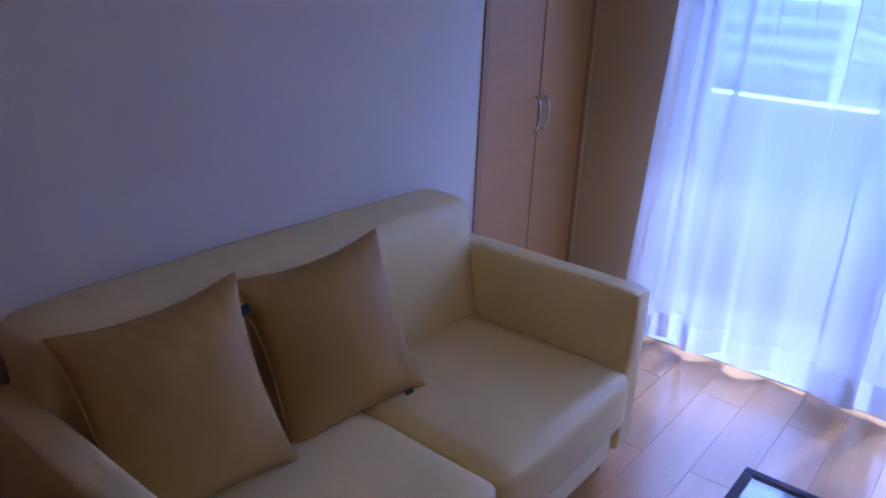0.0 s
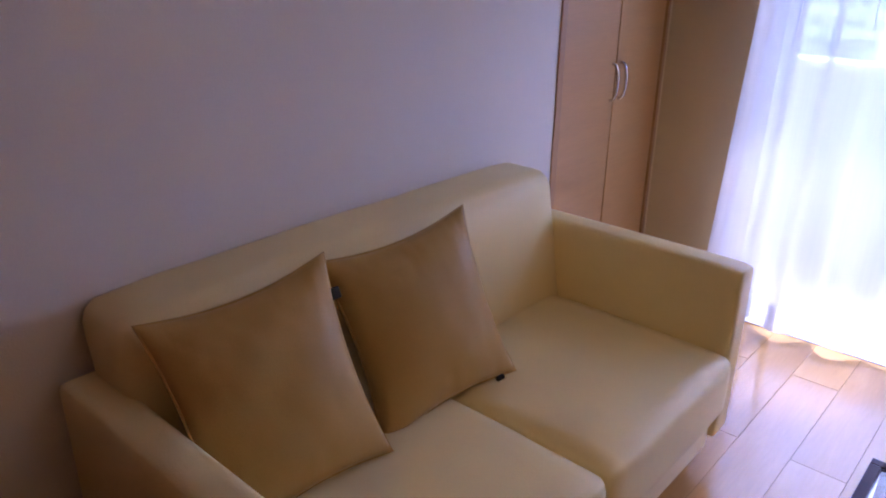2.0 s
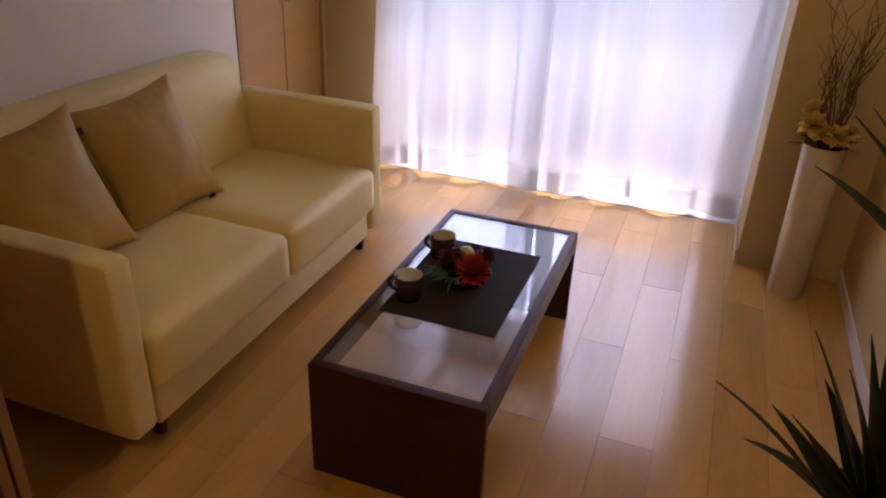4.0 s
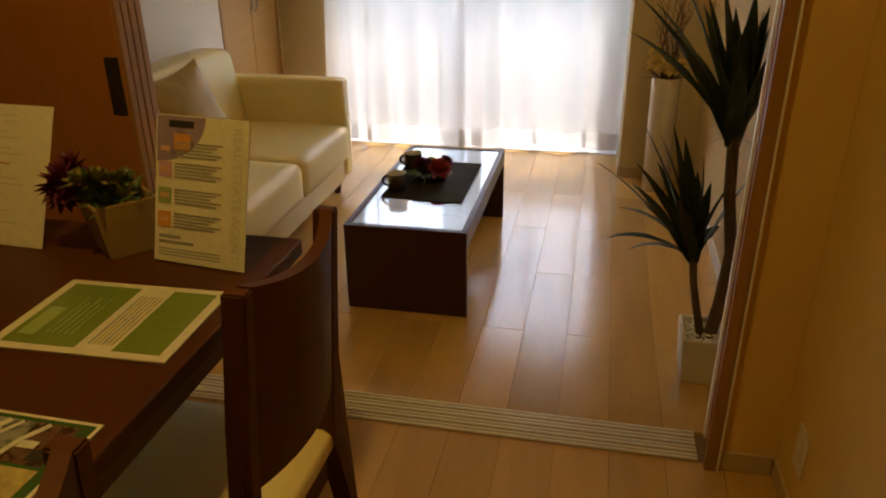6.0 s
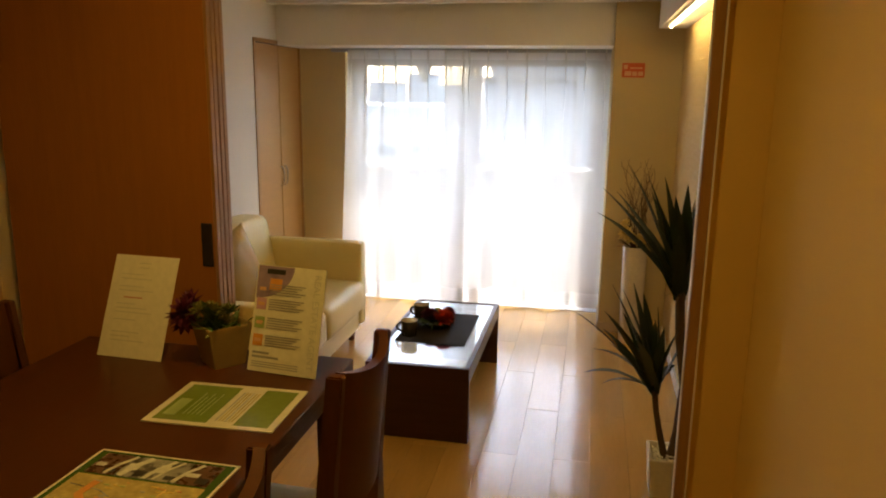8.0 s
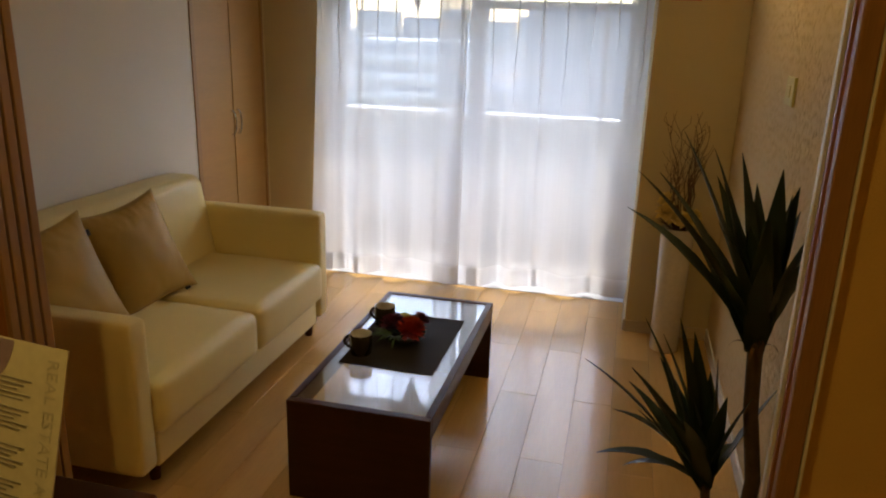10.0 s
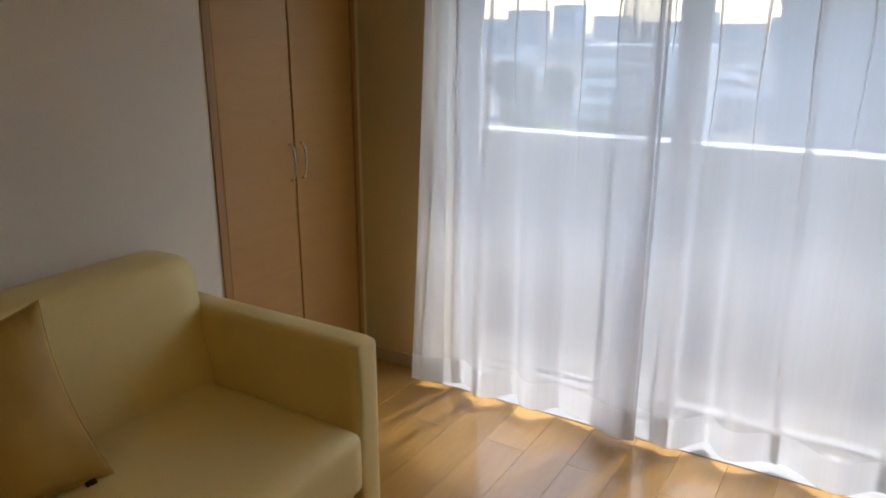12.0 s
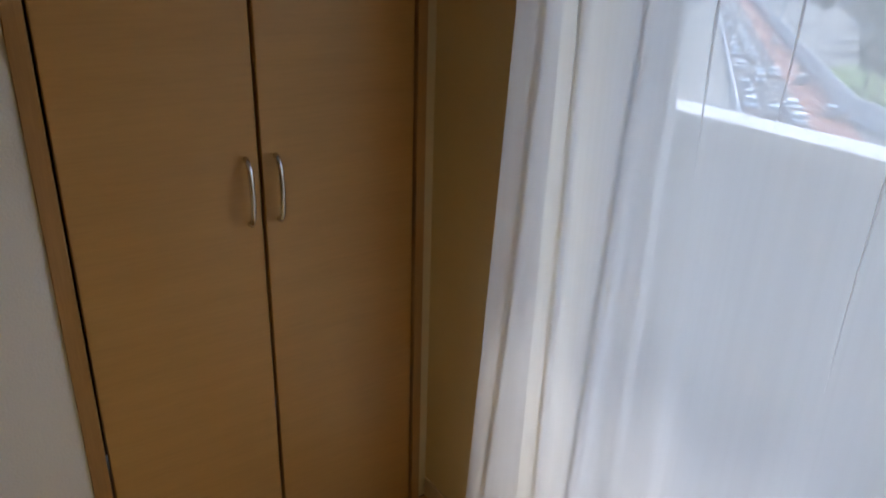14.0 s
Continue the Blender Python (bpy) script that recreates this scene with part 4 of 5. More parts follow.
def yucca():
    y = thing("yucca", (1.005, 0.325, 0), "artificial yucca with two leafy heads in a square cream pot", "potted plant")
    b = bmesh.new()
    for z0, z1, r0, r1 in ((0, 0.158, 0.074, 0.086),):
        v = [b.verts.new((sx * r, sy * r, z)) for r, z in ((r0, z0), (r1, z1), (r1 - 0.011, z1), (r0 - 0.008, 0.12)) for sx, sy in ((-1, -1), (1, -1), (1, 1), (-1, 1))]
        for k in range(3):
            for i in range(4):
                b.faces.new((v[4 * k + i], v[4 * k + (i + 1) % 4], v[4 * k + 4 + (i + 1) % 4], v[4 * k + 4 + i]))
        b.faces.new(v[3::-1])
        b.faces.new(v[12:])
    bmesh.ops.bevel(b, geom=b.edges[:], offset=0.003, segments=2, affect='EDGES')
    pot = part("pot", b, CREAM_CERAMIC, y, "square cream ceramic pot")
    rnd = random.Random(4)
    b = bmesh.new()
    for k in range(150):
        ball(b, (rnd.uniform(-0.066, 0.066), rnd.uniform(-0.066, 0.066), 0.138 + rnd.uniform(0, 0.01)), rnd.uniform(0.005, 0.010), 0.7, 6)
    tagged(part("gravel", b, PEBBLE, pot, "white pebbles", True), kind="stuff")
    part("trunk", tube([(-0.02, 0.0, 0.12), (-0.045, 0.005, 0.22), (-0.065, 0.02, 0.31), (-0.075, 0.025, 0.39)], [0.015, 0.012, 0.011, 0.012], 12), BARK, y, "thin brown stem", True)
    part("trunk", tube([(0.0, 0.0, 0.12), (0.02, 0.01, 0.24), (0.03, 0.02, 0.42), (0.0, 0.02, 0.60), (-0.01, 0.025, 0.74), (-0.012, 0.025, 0.80)], [0.021, 0.02, 0.018, 0.017, 0.017, 0.02], 14), BARK, y, "thick brown stem", True)
    def leaf_to(base, tip, width, droop, r):
        """A sword leaf from base whose bent tip ends at the point tip."""
        base, tip = Vector(base), Vector(tip)
        aim, length = tip - base, (tip - base).length * 1.06
        for _ in range(4):
            p, d = base.copy(), aim.normalized()
            for i in range(9):
                p = p + d * (length / 9)
                d = (d + Vector((0, 0, -droop / 9 * (0.4 + 1.4 * i / 9)))).normalized()
            aim = aim + (tip - p)
        b = blade(bmesh.new(), base, aim, length, width, droop, r.uniform(-0.3, 0.3), 9, 0.22)
        solid(b, geom=b.faces[:], thickness=0.0012)
        part("leaf", b, LEAF, y, smooth=True)

    def head(base, tips, filler, reach, rise, lean, width, seed):
        r = random.Random(seed)
        for x, dy, z in tips:
            low = max(0.0, 1 - (z - base[2]) / reach)
            leaf_to((base[0] + r.uniform(-0.008, 0.008), base[1] + r.uniform(-0.008, 0.008), base[2] + r.uniform(0, 0.05)), (x, 0.025 + dy, z), width * r.uniform(0.85, 1.1), 0.35 + 0.9 * low, r)
        for k in range(filler):
            a, e = 2.399963 * k, radians(rise + (86 - rise) * (k / filler) ** 0.8)
            d = Vector((math.cos(a) * math.cos(e) + lean, math.sin(a) * math.cos(e), math.sin(e))).normalized() * reach * r.uniform(0.62, 0.92)
            tip = Vector(base) + d
            tip.x = min(tip.x, 0.10)
            leaf_to((base[0], base[1], base[2] + 0.06 * k / filler), tip, width * r.uniform(0.85, 1.15), r.uniform(0.1, 0.6), r)
    head((-0.075, 0.025, 0.365), ((-0.37, 0.0, 0.66), (-0.335, -0.05, 0.455), (-0.245, 0.04, 0.76), (-0.21, -0.06, 0.768), (-0.17, 0.05, 0.766), (-0.085, 0.0, 0.70), (-0.012, -0.05, 0.645), (-0.30, 0.09, 0.50),
          (-0.27, -0.10, 0.70), (0.0, 0.07, 0.47), (-0.13, 0.10, 0.72), (-0.27, 0.02, 0.39)), 14, 0.36, 50, -0.32, 0.050, 2)
    head((-0.012, 0.025, 0.740), ((-0.31, 0.02, 1.04), (-0.295, -0.08, 1.138), (-0.245, 0.10, 1.106), (-0.21, 0.0, 1.21), (-0.155, -0.06, 1.19), (-0.085, 0.06, 1.165), (-0.02, -0.04, 1.155), (0.03, 0.03, 1.11),
          (0.075, -0.08, 1.02), (0.09, 0.05, 0.96), (-0.12, 0.13, 1.10), (-0.05, -0.13, 1.08)), 20, 0.42, 56, -0.16, 0.056, 6)
    for a in (0.4, 2.6, 4.4):
        part("dry_leaf", blade(bmesh.new(), (-0.012, 0.025, 0.755), (math.cos(a), math.sin(a), 0.5), 0.075, 0.01, 2.6), TWIG, y, "small dried leaf")


yucca()

sign = thing("sign", (0.862, 2.236, 1.573), "small orange-red plate with white print on the pillar", "sign")
part("plate", box(-0.065, 0.065, -0.004, 0, 0, 0.083, 0.001), SIGN_RED, sign)
for k, (x0, x1, z0, z1) in enumerate(((-0.057, -0.034, 0.048, 0.073), (-0.050, -0.012, 0.010, 0.036), (-0.006, 0.022, 0.010, 0.034), (0.028, 0.056, 0.010, 0.034), (-0.02, 0.05, 0.05, 0.058))):
    part("print", box(x0, x1, -0.0055, -0.004, z0, z1), SIGN_WHITE, sign)
switch = thing("wall_switch", (XR, 1.15, 1.235), "yellowed plastic wall plate on the embossed wall", "switch")
part("plate", box(-0.010, 0, -0.058, 0.058, 0, 0.086, 0.003), SWITCH, switch)
part("button", box(-0.013, -0.010, -0.022, 0.022, 0.024, 0.062, 0.002), SWITCH, switch)
outlet = thing("wall_outlet", (XR, -0.30, 0.15), "ivory wall outlet plate near the floor", "outlet")
part("plate", box(-0.007, 0, -0.035, 0.035, 0, 0.12, 0.003), OUTLET, outlet)
for z in (0.035, 0.075):
    part("socket", box(-0.009, -0.007, -0.014, 0.014, z, z + 0.022, 0.001), OUTLET, outlet)


# ---- dining room ----
TX0, TX1, TY0, TY1, TH = -0.82, 0.020, -1.95, -0.485, 0.744


def dining_table():
    t = thing("dining_table", ((TX0 + TX1) / 2, (TY0 + TY1) / 2, 0), "reddish walnut dining table with square legs", "table")
    w, l = (TX1 - TX0) / 2, (TY1 - TY0) / 2
    part("tabletop", box(-w, w, -l, l, TH - 0.036, TH, 0.005, 3), TABLE_WOOD, t)
    for sx in (-1, 1):
        part("apron", box(sx * (w - 0.05) - 0.01, sx * (w - 0.05) + 0.01, -l + 0.08, l - 0.08, TH - 0.105, TH - 0.036), TABLE_WOOD, t)
        part("apron", box(-w + 0.08, w - 0.08, sx * (l - 0.05) - 0.01, sx * (l - 0.05) + 0.01, TH - 0.104, TH - 0.036), TABLE_WOOD, t)
        for sy in (-1, 1):
            b = box(-0.03, 0.03, -0.03, 0.03, 0, TH - 0.036, 0.004)
            for v in b.verts:
                if v.co.z < 0.1:
                    v.co.x *= 0.72
                    v.co.y *= 0.72
            part("leg", b, TABLE_WOOD, t, at=Matrix.Translation((sx * (w - 0.055), sy * (l - 0.055), 0)))


dining_table()


def prism(points, thick, bm=None):
    """A flat bar with the outline points in the x-z plane, thick along y."""
    b = bmesh.new()
    f = [b.verts.new((x, -thick / 2, z)) for x, z in points]
    k = [b.verts.new((x, thick / 2, z)) for x, z in points]
    b.faces.new(f), b.faces.new(k[::-1])
    for i in range(len(points)):
        j = (i + 1) % len(points)
        b.faces.new((f[i], k[i], k[j], f[j]))
    bmesh.ops.bevel(b, geom=b.edges[:], offset=0.003, segments=2, affect='EDGES')
    return merge(bm, b)


def dining_chair(at):
    """A chair that faces -x; its back legs rise into the backrest's posts."""
    c = thing("dining_chair", at, "dark walnut dining chair with curved back and cream seat", "chair", "chairs round the dining table")
    for s in (-1, 1):
        b = prism([(0.004, 0.0), (0.030, 0.0), (0.022, 0.22), (0.016, 0.43), (0.034, 0.70), (0.052, 0.922), (0.016, 0.922), (-0.004, 0.70), (-0.026, 0.43), (-0.018, 0.22)], 0.026)
        for v in b.verts:
            if v.co.z < 0.41:
                v.co.y += s * 0.09 * (1 - v.co.z / 0.41)
            v.co.y += s * (0.152 + 0.026 * (1 - v.co.z / 0.918))
        part("back_leg", b, CHAIR_WOOD, c)
        b = prism([(-0.37, 0.0), (-0.345, 0.0), (-0.335, 0.40), (-0.375, 0.40)], 0.034)
        for v in b.verts:
            v.co.y += s * 0.175
        part("front_leg", b, CHAIR_WOOD, c)
        part("side_rail", box(-0.34, -0.012, s * 0.163 - 0.011, s * 0.163 + 0.011, 0.345, 0.405, 0.002), CHAIR_WOOD, c)
    part("front_rail", box(-0.368, -0.346, -0.157, 0.157, 0.345, 0.404, 0.002), CHAIR_WOOD, c)
    part("back_rail", box(-0.02, 0.0, -0.138, 0.138, 0.345, 0.404, 0.002), CHAIR_WOOD, c)
    b = bmesh.new()
    n, rows = 14, 8
    front, rear = [], []
    for k in range(rows + 1):
        z = 0.580 + 0.338 * k / rows
        lean = 0.022 + 0.030 * (z - 0.580) / 0.338
        fr, rr = [], []
        for i in range(n + 1):
            s = 2 * i / n - 1
            bow = 0.030 * (1 - s * s)
            hw = 0.141 + 0.026 * (1 - z / 0.918)
            zz = z + (-0.022 * (1 - s * s) + 0.006) * k / rows
            fr.append(b.verts.new((lean + bow - 0.024, s * hw, zz)))
            rr.append(b.verts.new((lean + bow - 0.002, s * hw, zz)))
        front.append(fr), rear.append(rr)
    for g in (front, rear):
        for p, q in zip(g, g[1:]):
            for i in range(n):
                b.faces.new((p[i], p[i + 1], q[i + 1], q[i]))
    for i in range(n):
        b.faces.new((front[0][i], front[0][i + 1], rear[0][i + 1], rear[0][i]))
        b.faces.new((front[-1][i], front[-1][i + 1], rear[-1][i + 1], rear[-1][i]))
    for k in range(rows):
        for e in (0, n):
            b.faces.new((front[k][e], front[k + 1][e], rear[k + 1][e], rear[k][e]))
    part("backrest", b, CHAIR_WOOD, c, smooth=True)
    seat = soft_box(0.385, 0.385, 0.052, 0.018, 0.010, 9)
    part("seat", seat, SEAT_LEATHER, c, "cream leatherette seat pad", True, Matrix.Translation((-0.185, 0, 0.402)))
    return c


first = dining_chair(pose(0.138, -0.888, 0, 0, 0, -2.0))
copy_thing(first, pose(0.112, -1.505, 0))
copy_thing(first, pose(-0.832, -0.892, 0, 0, 0, 180))


def sheet(name, at, w, h, mat, label, category, thick=0.002):
    s = thing(name, at, label, category)
    part("paper", box(0, w, 0, h, 0, thick), mat, s)
    return s


def printed(s, x0, x1, y0, y1, mat, label="", z=0.0021):
    part("print", box(x0, x1, y0, y1, z - 0.0004, z + 0.0004), mat, s, label)


# Sheet on the far side of the table, standing in a clear holder.
m = Matrix.Translation((-0.69, -0.628, TH + 0.001)) @ Matrix.Rotation(radians(-3), 4, 'Z') @ Matrix.Rotation(radians(90 - 24), 4, 'X')
s = sheet("notice_sheet", m, 0.205, 0.292, PAPER, "white notice sheet standing tilted on the table", "sheet of paper")
for k, (w0, w1, y) in enumerate(((0.08, 0.12, 0.268), (0.085, 0.115, 0.255), (0.03, 0.10, 0.235), (0.03, 0.13, 0.222), (0.03, 0.11, 0.20), (0.03, 0.14, 0.188), (0.03, 0.09, 0.15), (0.03, 0.13, 0.138), (0.03, 0.15, 0.126), (0.03, 0.10, 0.105), (0.03, 0.12, 0.07), (0.03, 0.09, 0.058), (0.03, 0.14, 0.046))):
    printed(s, w0, w1, y, y + 0.0024, INK_PALE)
printed(s, 0.05, 0.11, 0.168, 0.171, INK_RED)
# Leaflet in an acrylic stand near the table's corner.
m = Matrix.Translation((-0.228, -0.640, TH + 0.003)) @ Matrix.Rotation(radians(-7), 4, 'Z') @ Matrix.Rotation(radians(90 - 16), 4, 'X')
s = sheet("leaflet", m, 0.205, 0.285, LAMINATE, "tall price leaflet in a clear stand on the table", "leaflet")
b = bmesh.new()
arc = [(0.003, 0.283), (0.003, 0.195)] + [(0.003 + 0.108 * math.sin(radians(a)), 0.283 - 0.088 * math.cos(radians(a))) for a in range(10, 91, 8)]
b.faces.new([b.verts.new((x, y, 0.0026)) for x, y in arc])
solid(b, b.faces[:], 0.0004)
part("print", b, PRINT_PURPLE, s, "mauve picture corner")
printed(s, 0.03, 0.085, 0.262, 0.275, INK_DARK, "dark strip of the picture", z=0.0033)
printed(s, 0.042, 0.078, 0.218, 0.25, PRINT_ORANGE, "orange part of the picture", z=0.0031)
for y, mt in ((0.205, PRINT_PURPLE), (0.165, PRINT_PINK), (0.115, PRINT_LIME), (0.068, PRINT_ORANGE)):
    printed(s, 0.008, 0.037, y, y + 0.031, mt, z=0.0034)
    for q in range(5):
        printed(s, 0.045, 0.150 - 0.012 * (q % 3), y + 0.027 - q * 0.0065, y + 0.0295 - q * 0.0065, INK, z=0.0034)
    printed(s, 0.013, 0.032, y + 0.011, y + 0.02, SIGN_WHITE, z=0.0042)
printed(s, 0.01, 0.06, 0.047, 0.053, INK), printed(s, 0.01, 0.09, 0.036, 0.042, INK)
for q in range(3):
    printed(s, 0.01, 0.15, 0.012 + q * 0.006, 0.0145 + q * 0.006, INK)


def lettering(words, parent, mat, m, long, tall, label):
    """Letters of the built-in font, fitted to a line of the given length and height."""
    cu = bpy.data.curves.new("letters", 'FONT')
    cu.body, cu.size, cu.resolution_u, cu.extrude = words, 1.0, 2, 0.01
    tmp = new("letters", cu)
    me = bpy.data.meshes.new_from_object(tmp)
    bpy.data.objects.remove(tmp)
    xs, ys = [v.co.x for v in me.vertices], [v.co.y for v in me.vertices]
    me.transform(Matrix.Diagonal((long / (max(xs) - min(xs)), tall / (max(ys) - min(ys)), 0.02, 1)) @ Matrix.Translation((-min(xs), -min(ys), 0)))
    me.materials.clear()
    me.materials.append(mat)
    ob = new("lettering", me)
    ob.parent = parent
    ob.matrix_local = m
    return tagged(ob, label)


lettering("REAL ESTATE AGENT", s, INK_PALE, Matrix.Translation((0.174, 0.268, 0.0032)) @ Matrix.Rotation(radians(-90), 4, 'Z'), 0.25, 0.019, "large pale grey capital letters")
part("stand", box(0.02, 0.185, 0.0, 0.004, -0.075, -0.001), LAMINATE, s, "clear acrylic stand foot")
# Laminated green card and the large area map.
s = sheet("laminated_card", pose(-0.322, -0.985, TH + 0.001, 0, 0, 1.5), 0.315, 0.232, LAMINATE, "laminated card with green blocks lying on the table", "card", 0.003)
for x0, x1 in ((0.018, 0.15), (0.215, 0.297)):
    printed(s, x0, x1, 0.016, 0.216, PRINT_GREEN, z=0.0033)
printed(s, 0.03, 0.06, 0.04, 0.13, PRINT_LIME, z=0.0039)
for q in range(5):
    printed(s, 0.075 + q * 0.011, 0.078 + q * 0.011, 0.05, 0.17 - 0.02 * (q % 2), PRINT_LIME, z=0.0039)
for q in range(6):
    printed(s, 0.165 + q * 0.008, 0.168 + q * 0.008, 0.03, 0.19, INK if q % 3 == 0 else MAP_BUFF, z=0.0037)
s = sheet("area_map", pose(-0.325, -1.560, TH + 0.001, 0, 0, -1.0), 0.312, 0.436, PAPER, "laminated area map with green border and photos", "map", 0.003)
printed(s, 0.006, 0.306, 0.006, 0.430, PRINT_DKGREEN, "green border", z=0.0031)
printed(s, 0.018, 0.290, 0.016, 0.338, MAP_BUFF, "street map", z=0.0036)
for q, mt in enumerate((PRINT_BROWN, PRINT_GREY, PRINT_GREY, PRINT_BROWN)):
    printed(s, 0.024 + q * 0.066, 0.089 + q * 0.066, 0.344, 0.422, mt, "small photo", z=0.0036)
    printed(s, 0.030 + q * 0.066, 0.050 + q * 0.066 + 0.006 * (q % 2), 0.372, 0.386 + 0.008 * (q % 3), SIGN_PALE, "pale patch of the photo", z=0.0041)
    printed(s, 0.058 + q * 0.066, 0.082 + q * 0.066, 0.352, 0.366 + 0.006 * (q % 2), INK_DARK, "dark patch of the photo", z=0.0041)


def street(x, y, pts, width, mat, z):
    b = bmesh.new()
    for (ax, ay), (cx, cy) in zip(pts, pts[1:]):
        z += 0.00012
        d = Vector((cx - ax, cy - ay))
        n = Vector((-d.y, d.x)).normalized() * width / 2
        d = d.normalized() * width * 0.15
        b.faces.new([b.verts.new((px, py, z)) for px, py in ((ax - d.x + n.x, ay - d.y + n.y), (ax - d.x - n.x, ay - d.y - n.y), (cx + d.x - n.x, cy + d.y - n.y), (cx + d.x + n.x, cy + d.y + n.y))])
    solid(b, geom=b.faces[:], thickness=0.0004)
    part("printed_street", b, mat, s)


street(0, 0, [(0.075, 0.315), (0.07, 0.27), (0.14, 0.19), (0.24, 0.10)], 0.016, PRINT_ORANGE, 0.0047)
street(0, 0, [(0.03, 0.17), (0.12, 0.145), (0.20, 0.14), (0.28, 0.145)], 0.006, PRINT_GREY, 0.0042)
street(0, 0, [(0.03, 0.30), (0.10, 0.29), (0.17, 0.25), (0.20, 0.20), (0.285, 0.19)], 0.003, PRINT_GREY, 0.0042)
street(0, 0, [(0.16, 0.12), (0.12, 0.06), (0.10, 0.03)], 0.006, INK_RED, 0.0046)
street(0, 0, [(0.04, 0.10), (0.13, 0.09), (0.27, 0.06)], 0.003, MAP_YELLOW, 0.0042)
street(0, 0, [(0.22, 0.32), (0.21, 0.24), (0.27, 0.16), (0.26, 0.04)], 0.003, MAP_YELLOW, 0.0042)
for x, w in ((0.066, 0.008), (0.100, 0.014), (0.152, 0.010), (0.172, 0.006), (0.214, 0.009)):
    street(0, 0, [(x, 0.348), (x + 0.010, 0.384), (x + 0.030, 0.418)], w, SIGN_PALE, 0.0045)
rnd = random.Random(31)
for k in range(140):
    x, y = rnd.uniform(0.03, 0.28), rnd.uniform(0.025, 0.325)
    w = rnd.uniform(0.006, 0.02)
    printed(s, x, min(0.29, x + w), y, y + rnd.uniform(0.002, 0.004), rnd.choice((INK, MAP_YELLOW, MAP_YELLOW, PRINT_ORANGE, INK_RED, PRINT_LIME)), z=0.0040 + 0.000004 * k)
s = sheet("price_card", pose(-0.27, -1.93, TH + 0.001, 0, 0, 4), 0.30, 0.21, LAMINATE, "laminated sheet with green blocks lying on the table", "card", 0.003)
printed(s, 0.02, 0.14, 0.015, 0.195, PRINT_GREEN, z=0.0033)


def flower_pot():
    f = thing("flower_pot", pose(-0.318, -0.60, TH, 0, 0, 52), "small square tan pot of artificial flowers on the table", "flower pot")
    b = bmesh.new()
    v = [b.verts.new((sx * r, sy * r, z)) for r, z in ((0.044, 0), (0.062, 0.118), (0.056, 0.118), (0.05, 0.09)) for sx, sy in ((-1, -1), (1, -1), (1, 1), (-1, 1))]
    for k in range(3):
        for i in range(4):
            b.faces.new((v[4 * k + i], v[4 * k + (i + 1) % 4], v[4 * k + 4 + (i + 1) % 4], v[4 * k + 4 + i]))
    b.faces.new(v[3::-1]), b.faces.new(v[12:])
    bmesh.ops.bevel(b, geom=b.edges[:], offset=0.002, segments=2, affect='EDGES')
    part("pot", b, POT_TAN, f, "square tan pot")
    rnd = random.Random(8)
    for k, (x, y, z, r) in enumerate(((-0.080, 0.055, 0.142, 0.05), (-0.050, 0.080, 0.160, 0.042), (-0.078, 0.068, 0.112, 0.038))):
        part("flower", flower(bmesh.new(), (x, y, z), (-0.5, -0.5, 0.5), r, 12, 4, 0.3, 40 + k), PURPLE_PETAL, f, "dark plum bloom")
    for k in range(12):
        a = rnd.uniform(0, 6.28)
        c = (rnd.uniform(-0.075, 0.02), rnd.uniform(-0.03, 0.055), rnd.uniform(0.105, 0.160))
        part("foliage", flower(bmesh.new(), c, (math.cos(a) * 0.6, math.sin(a) * 0.6, 0.8), 0.034, 7, 3, 0.5, 60 + k), LEAF_YELLOW if k % 2 else LEAF_FRESH, f, "yellow-green leaf rosette")
    b = bmesh.new()
    for k in range(26):
        a = rnd.uniform(0, 6.28)
        blade(b, (rnd.uniform(-0.04, 0.04), rnd.uniform(-0.04, 0.04), 0.09), (math.cos(a) - 0.3, math.sin(a), rnd.uniform(0.5, 1.6)), rnd.uniform(0.06, 0.09), 0.02, 0.9)
    part("foliage", b, LEAF_FRESH, f, "green artificial leaves")


flower_pot()

# ---- balcony ----
structure("balcony_floor", box(-4.5, 4.5, YO + 0.001, 3.84, -0.20, -0.012), BALCONY, "pale grey balcony floor", "balcony floor")
structure("balcony_ceiling", box(-4.5, 4.5, YO + 0.005, 3.98, 2.62, 2.82), CONCRETE, "pale concrete slab over the balcony", "balcony ceiling")
par = thing("parapet", (0, 3.905, -0.120), "pale grey balcony parapet with white metal coping", "parapet")
par["kind"] = "structure"
part("wall", box(-4.5, 4.5, -0.05, 0.05, 0, 0.925, 0.004), CONCRETE, par)
for k in range(6):
    part("coping", box(-4.5 + 1.5 * k + 0.001, -3.004 + 1.5 * k, -0.075, 0.075, 0.925, 0.972, 0.006), CAP, par, "white metal coping")

# ---- the town ----
FAR = 1.4
GZ = -14.0 * FAR


def far(x, y):
    return x * FAR, 1.3 + (y - 1.3) * FAR


structure("ground", box(-2500, 2500, 4.2, 3500, GZ - 1, GZ), GROUND, "grey town ground seen from above", "ground")
structure("building_front", box(-4.6, 4.6, YO + 0.01, 3.85, GZ, -0.21), FACADE, "pale front of the storeys below the balcony", "facade")


def strip(name, a, c, w, z, h, mat, label, category):
    """A straight band of ground from a to c."""
    d = Vector((c[0] - a[0], c[1] - a[1]))
    b = box(0, d.length, -w / 2, w / 2, 0, h, 0)
    ob = part(name, b, mat, None, "", False)
    ob.matrix_world = Matrix.Translation((a[0], a[1], z)) @ Matrix.Rotation(math.atan2(d.y, d.x), 4, 'Z')
    return tagged(ob, label, category, "", "structure")


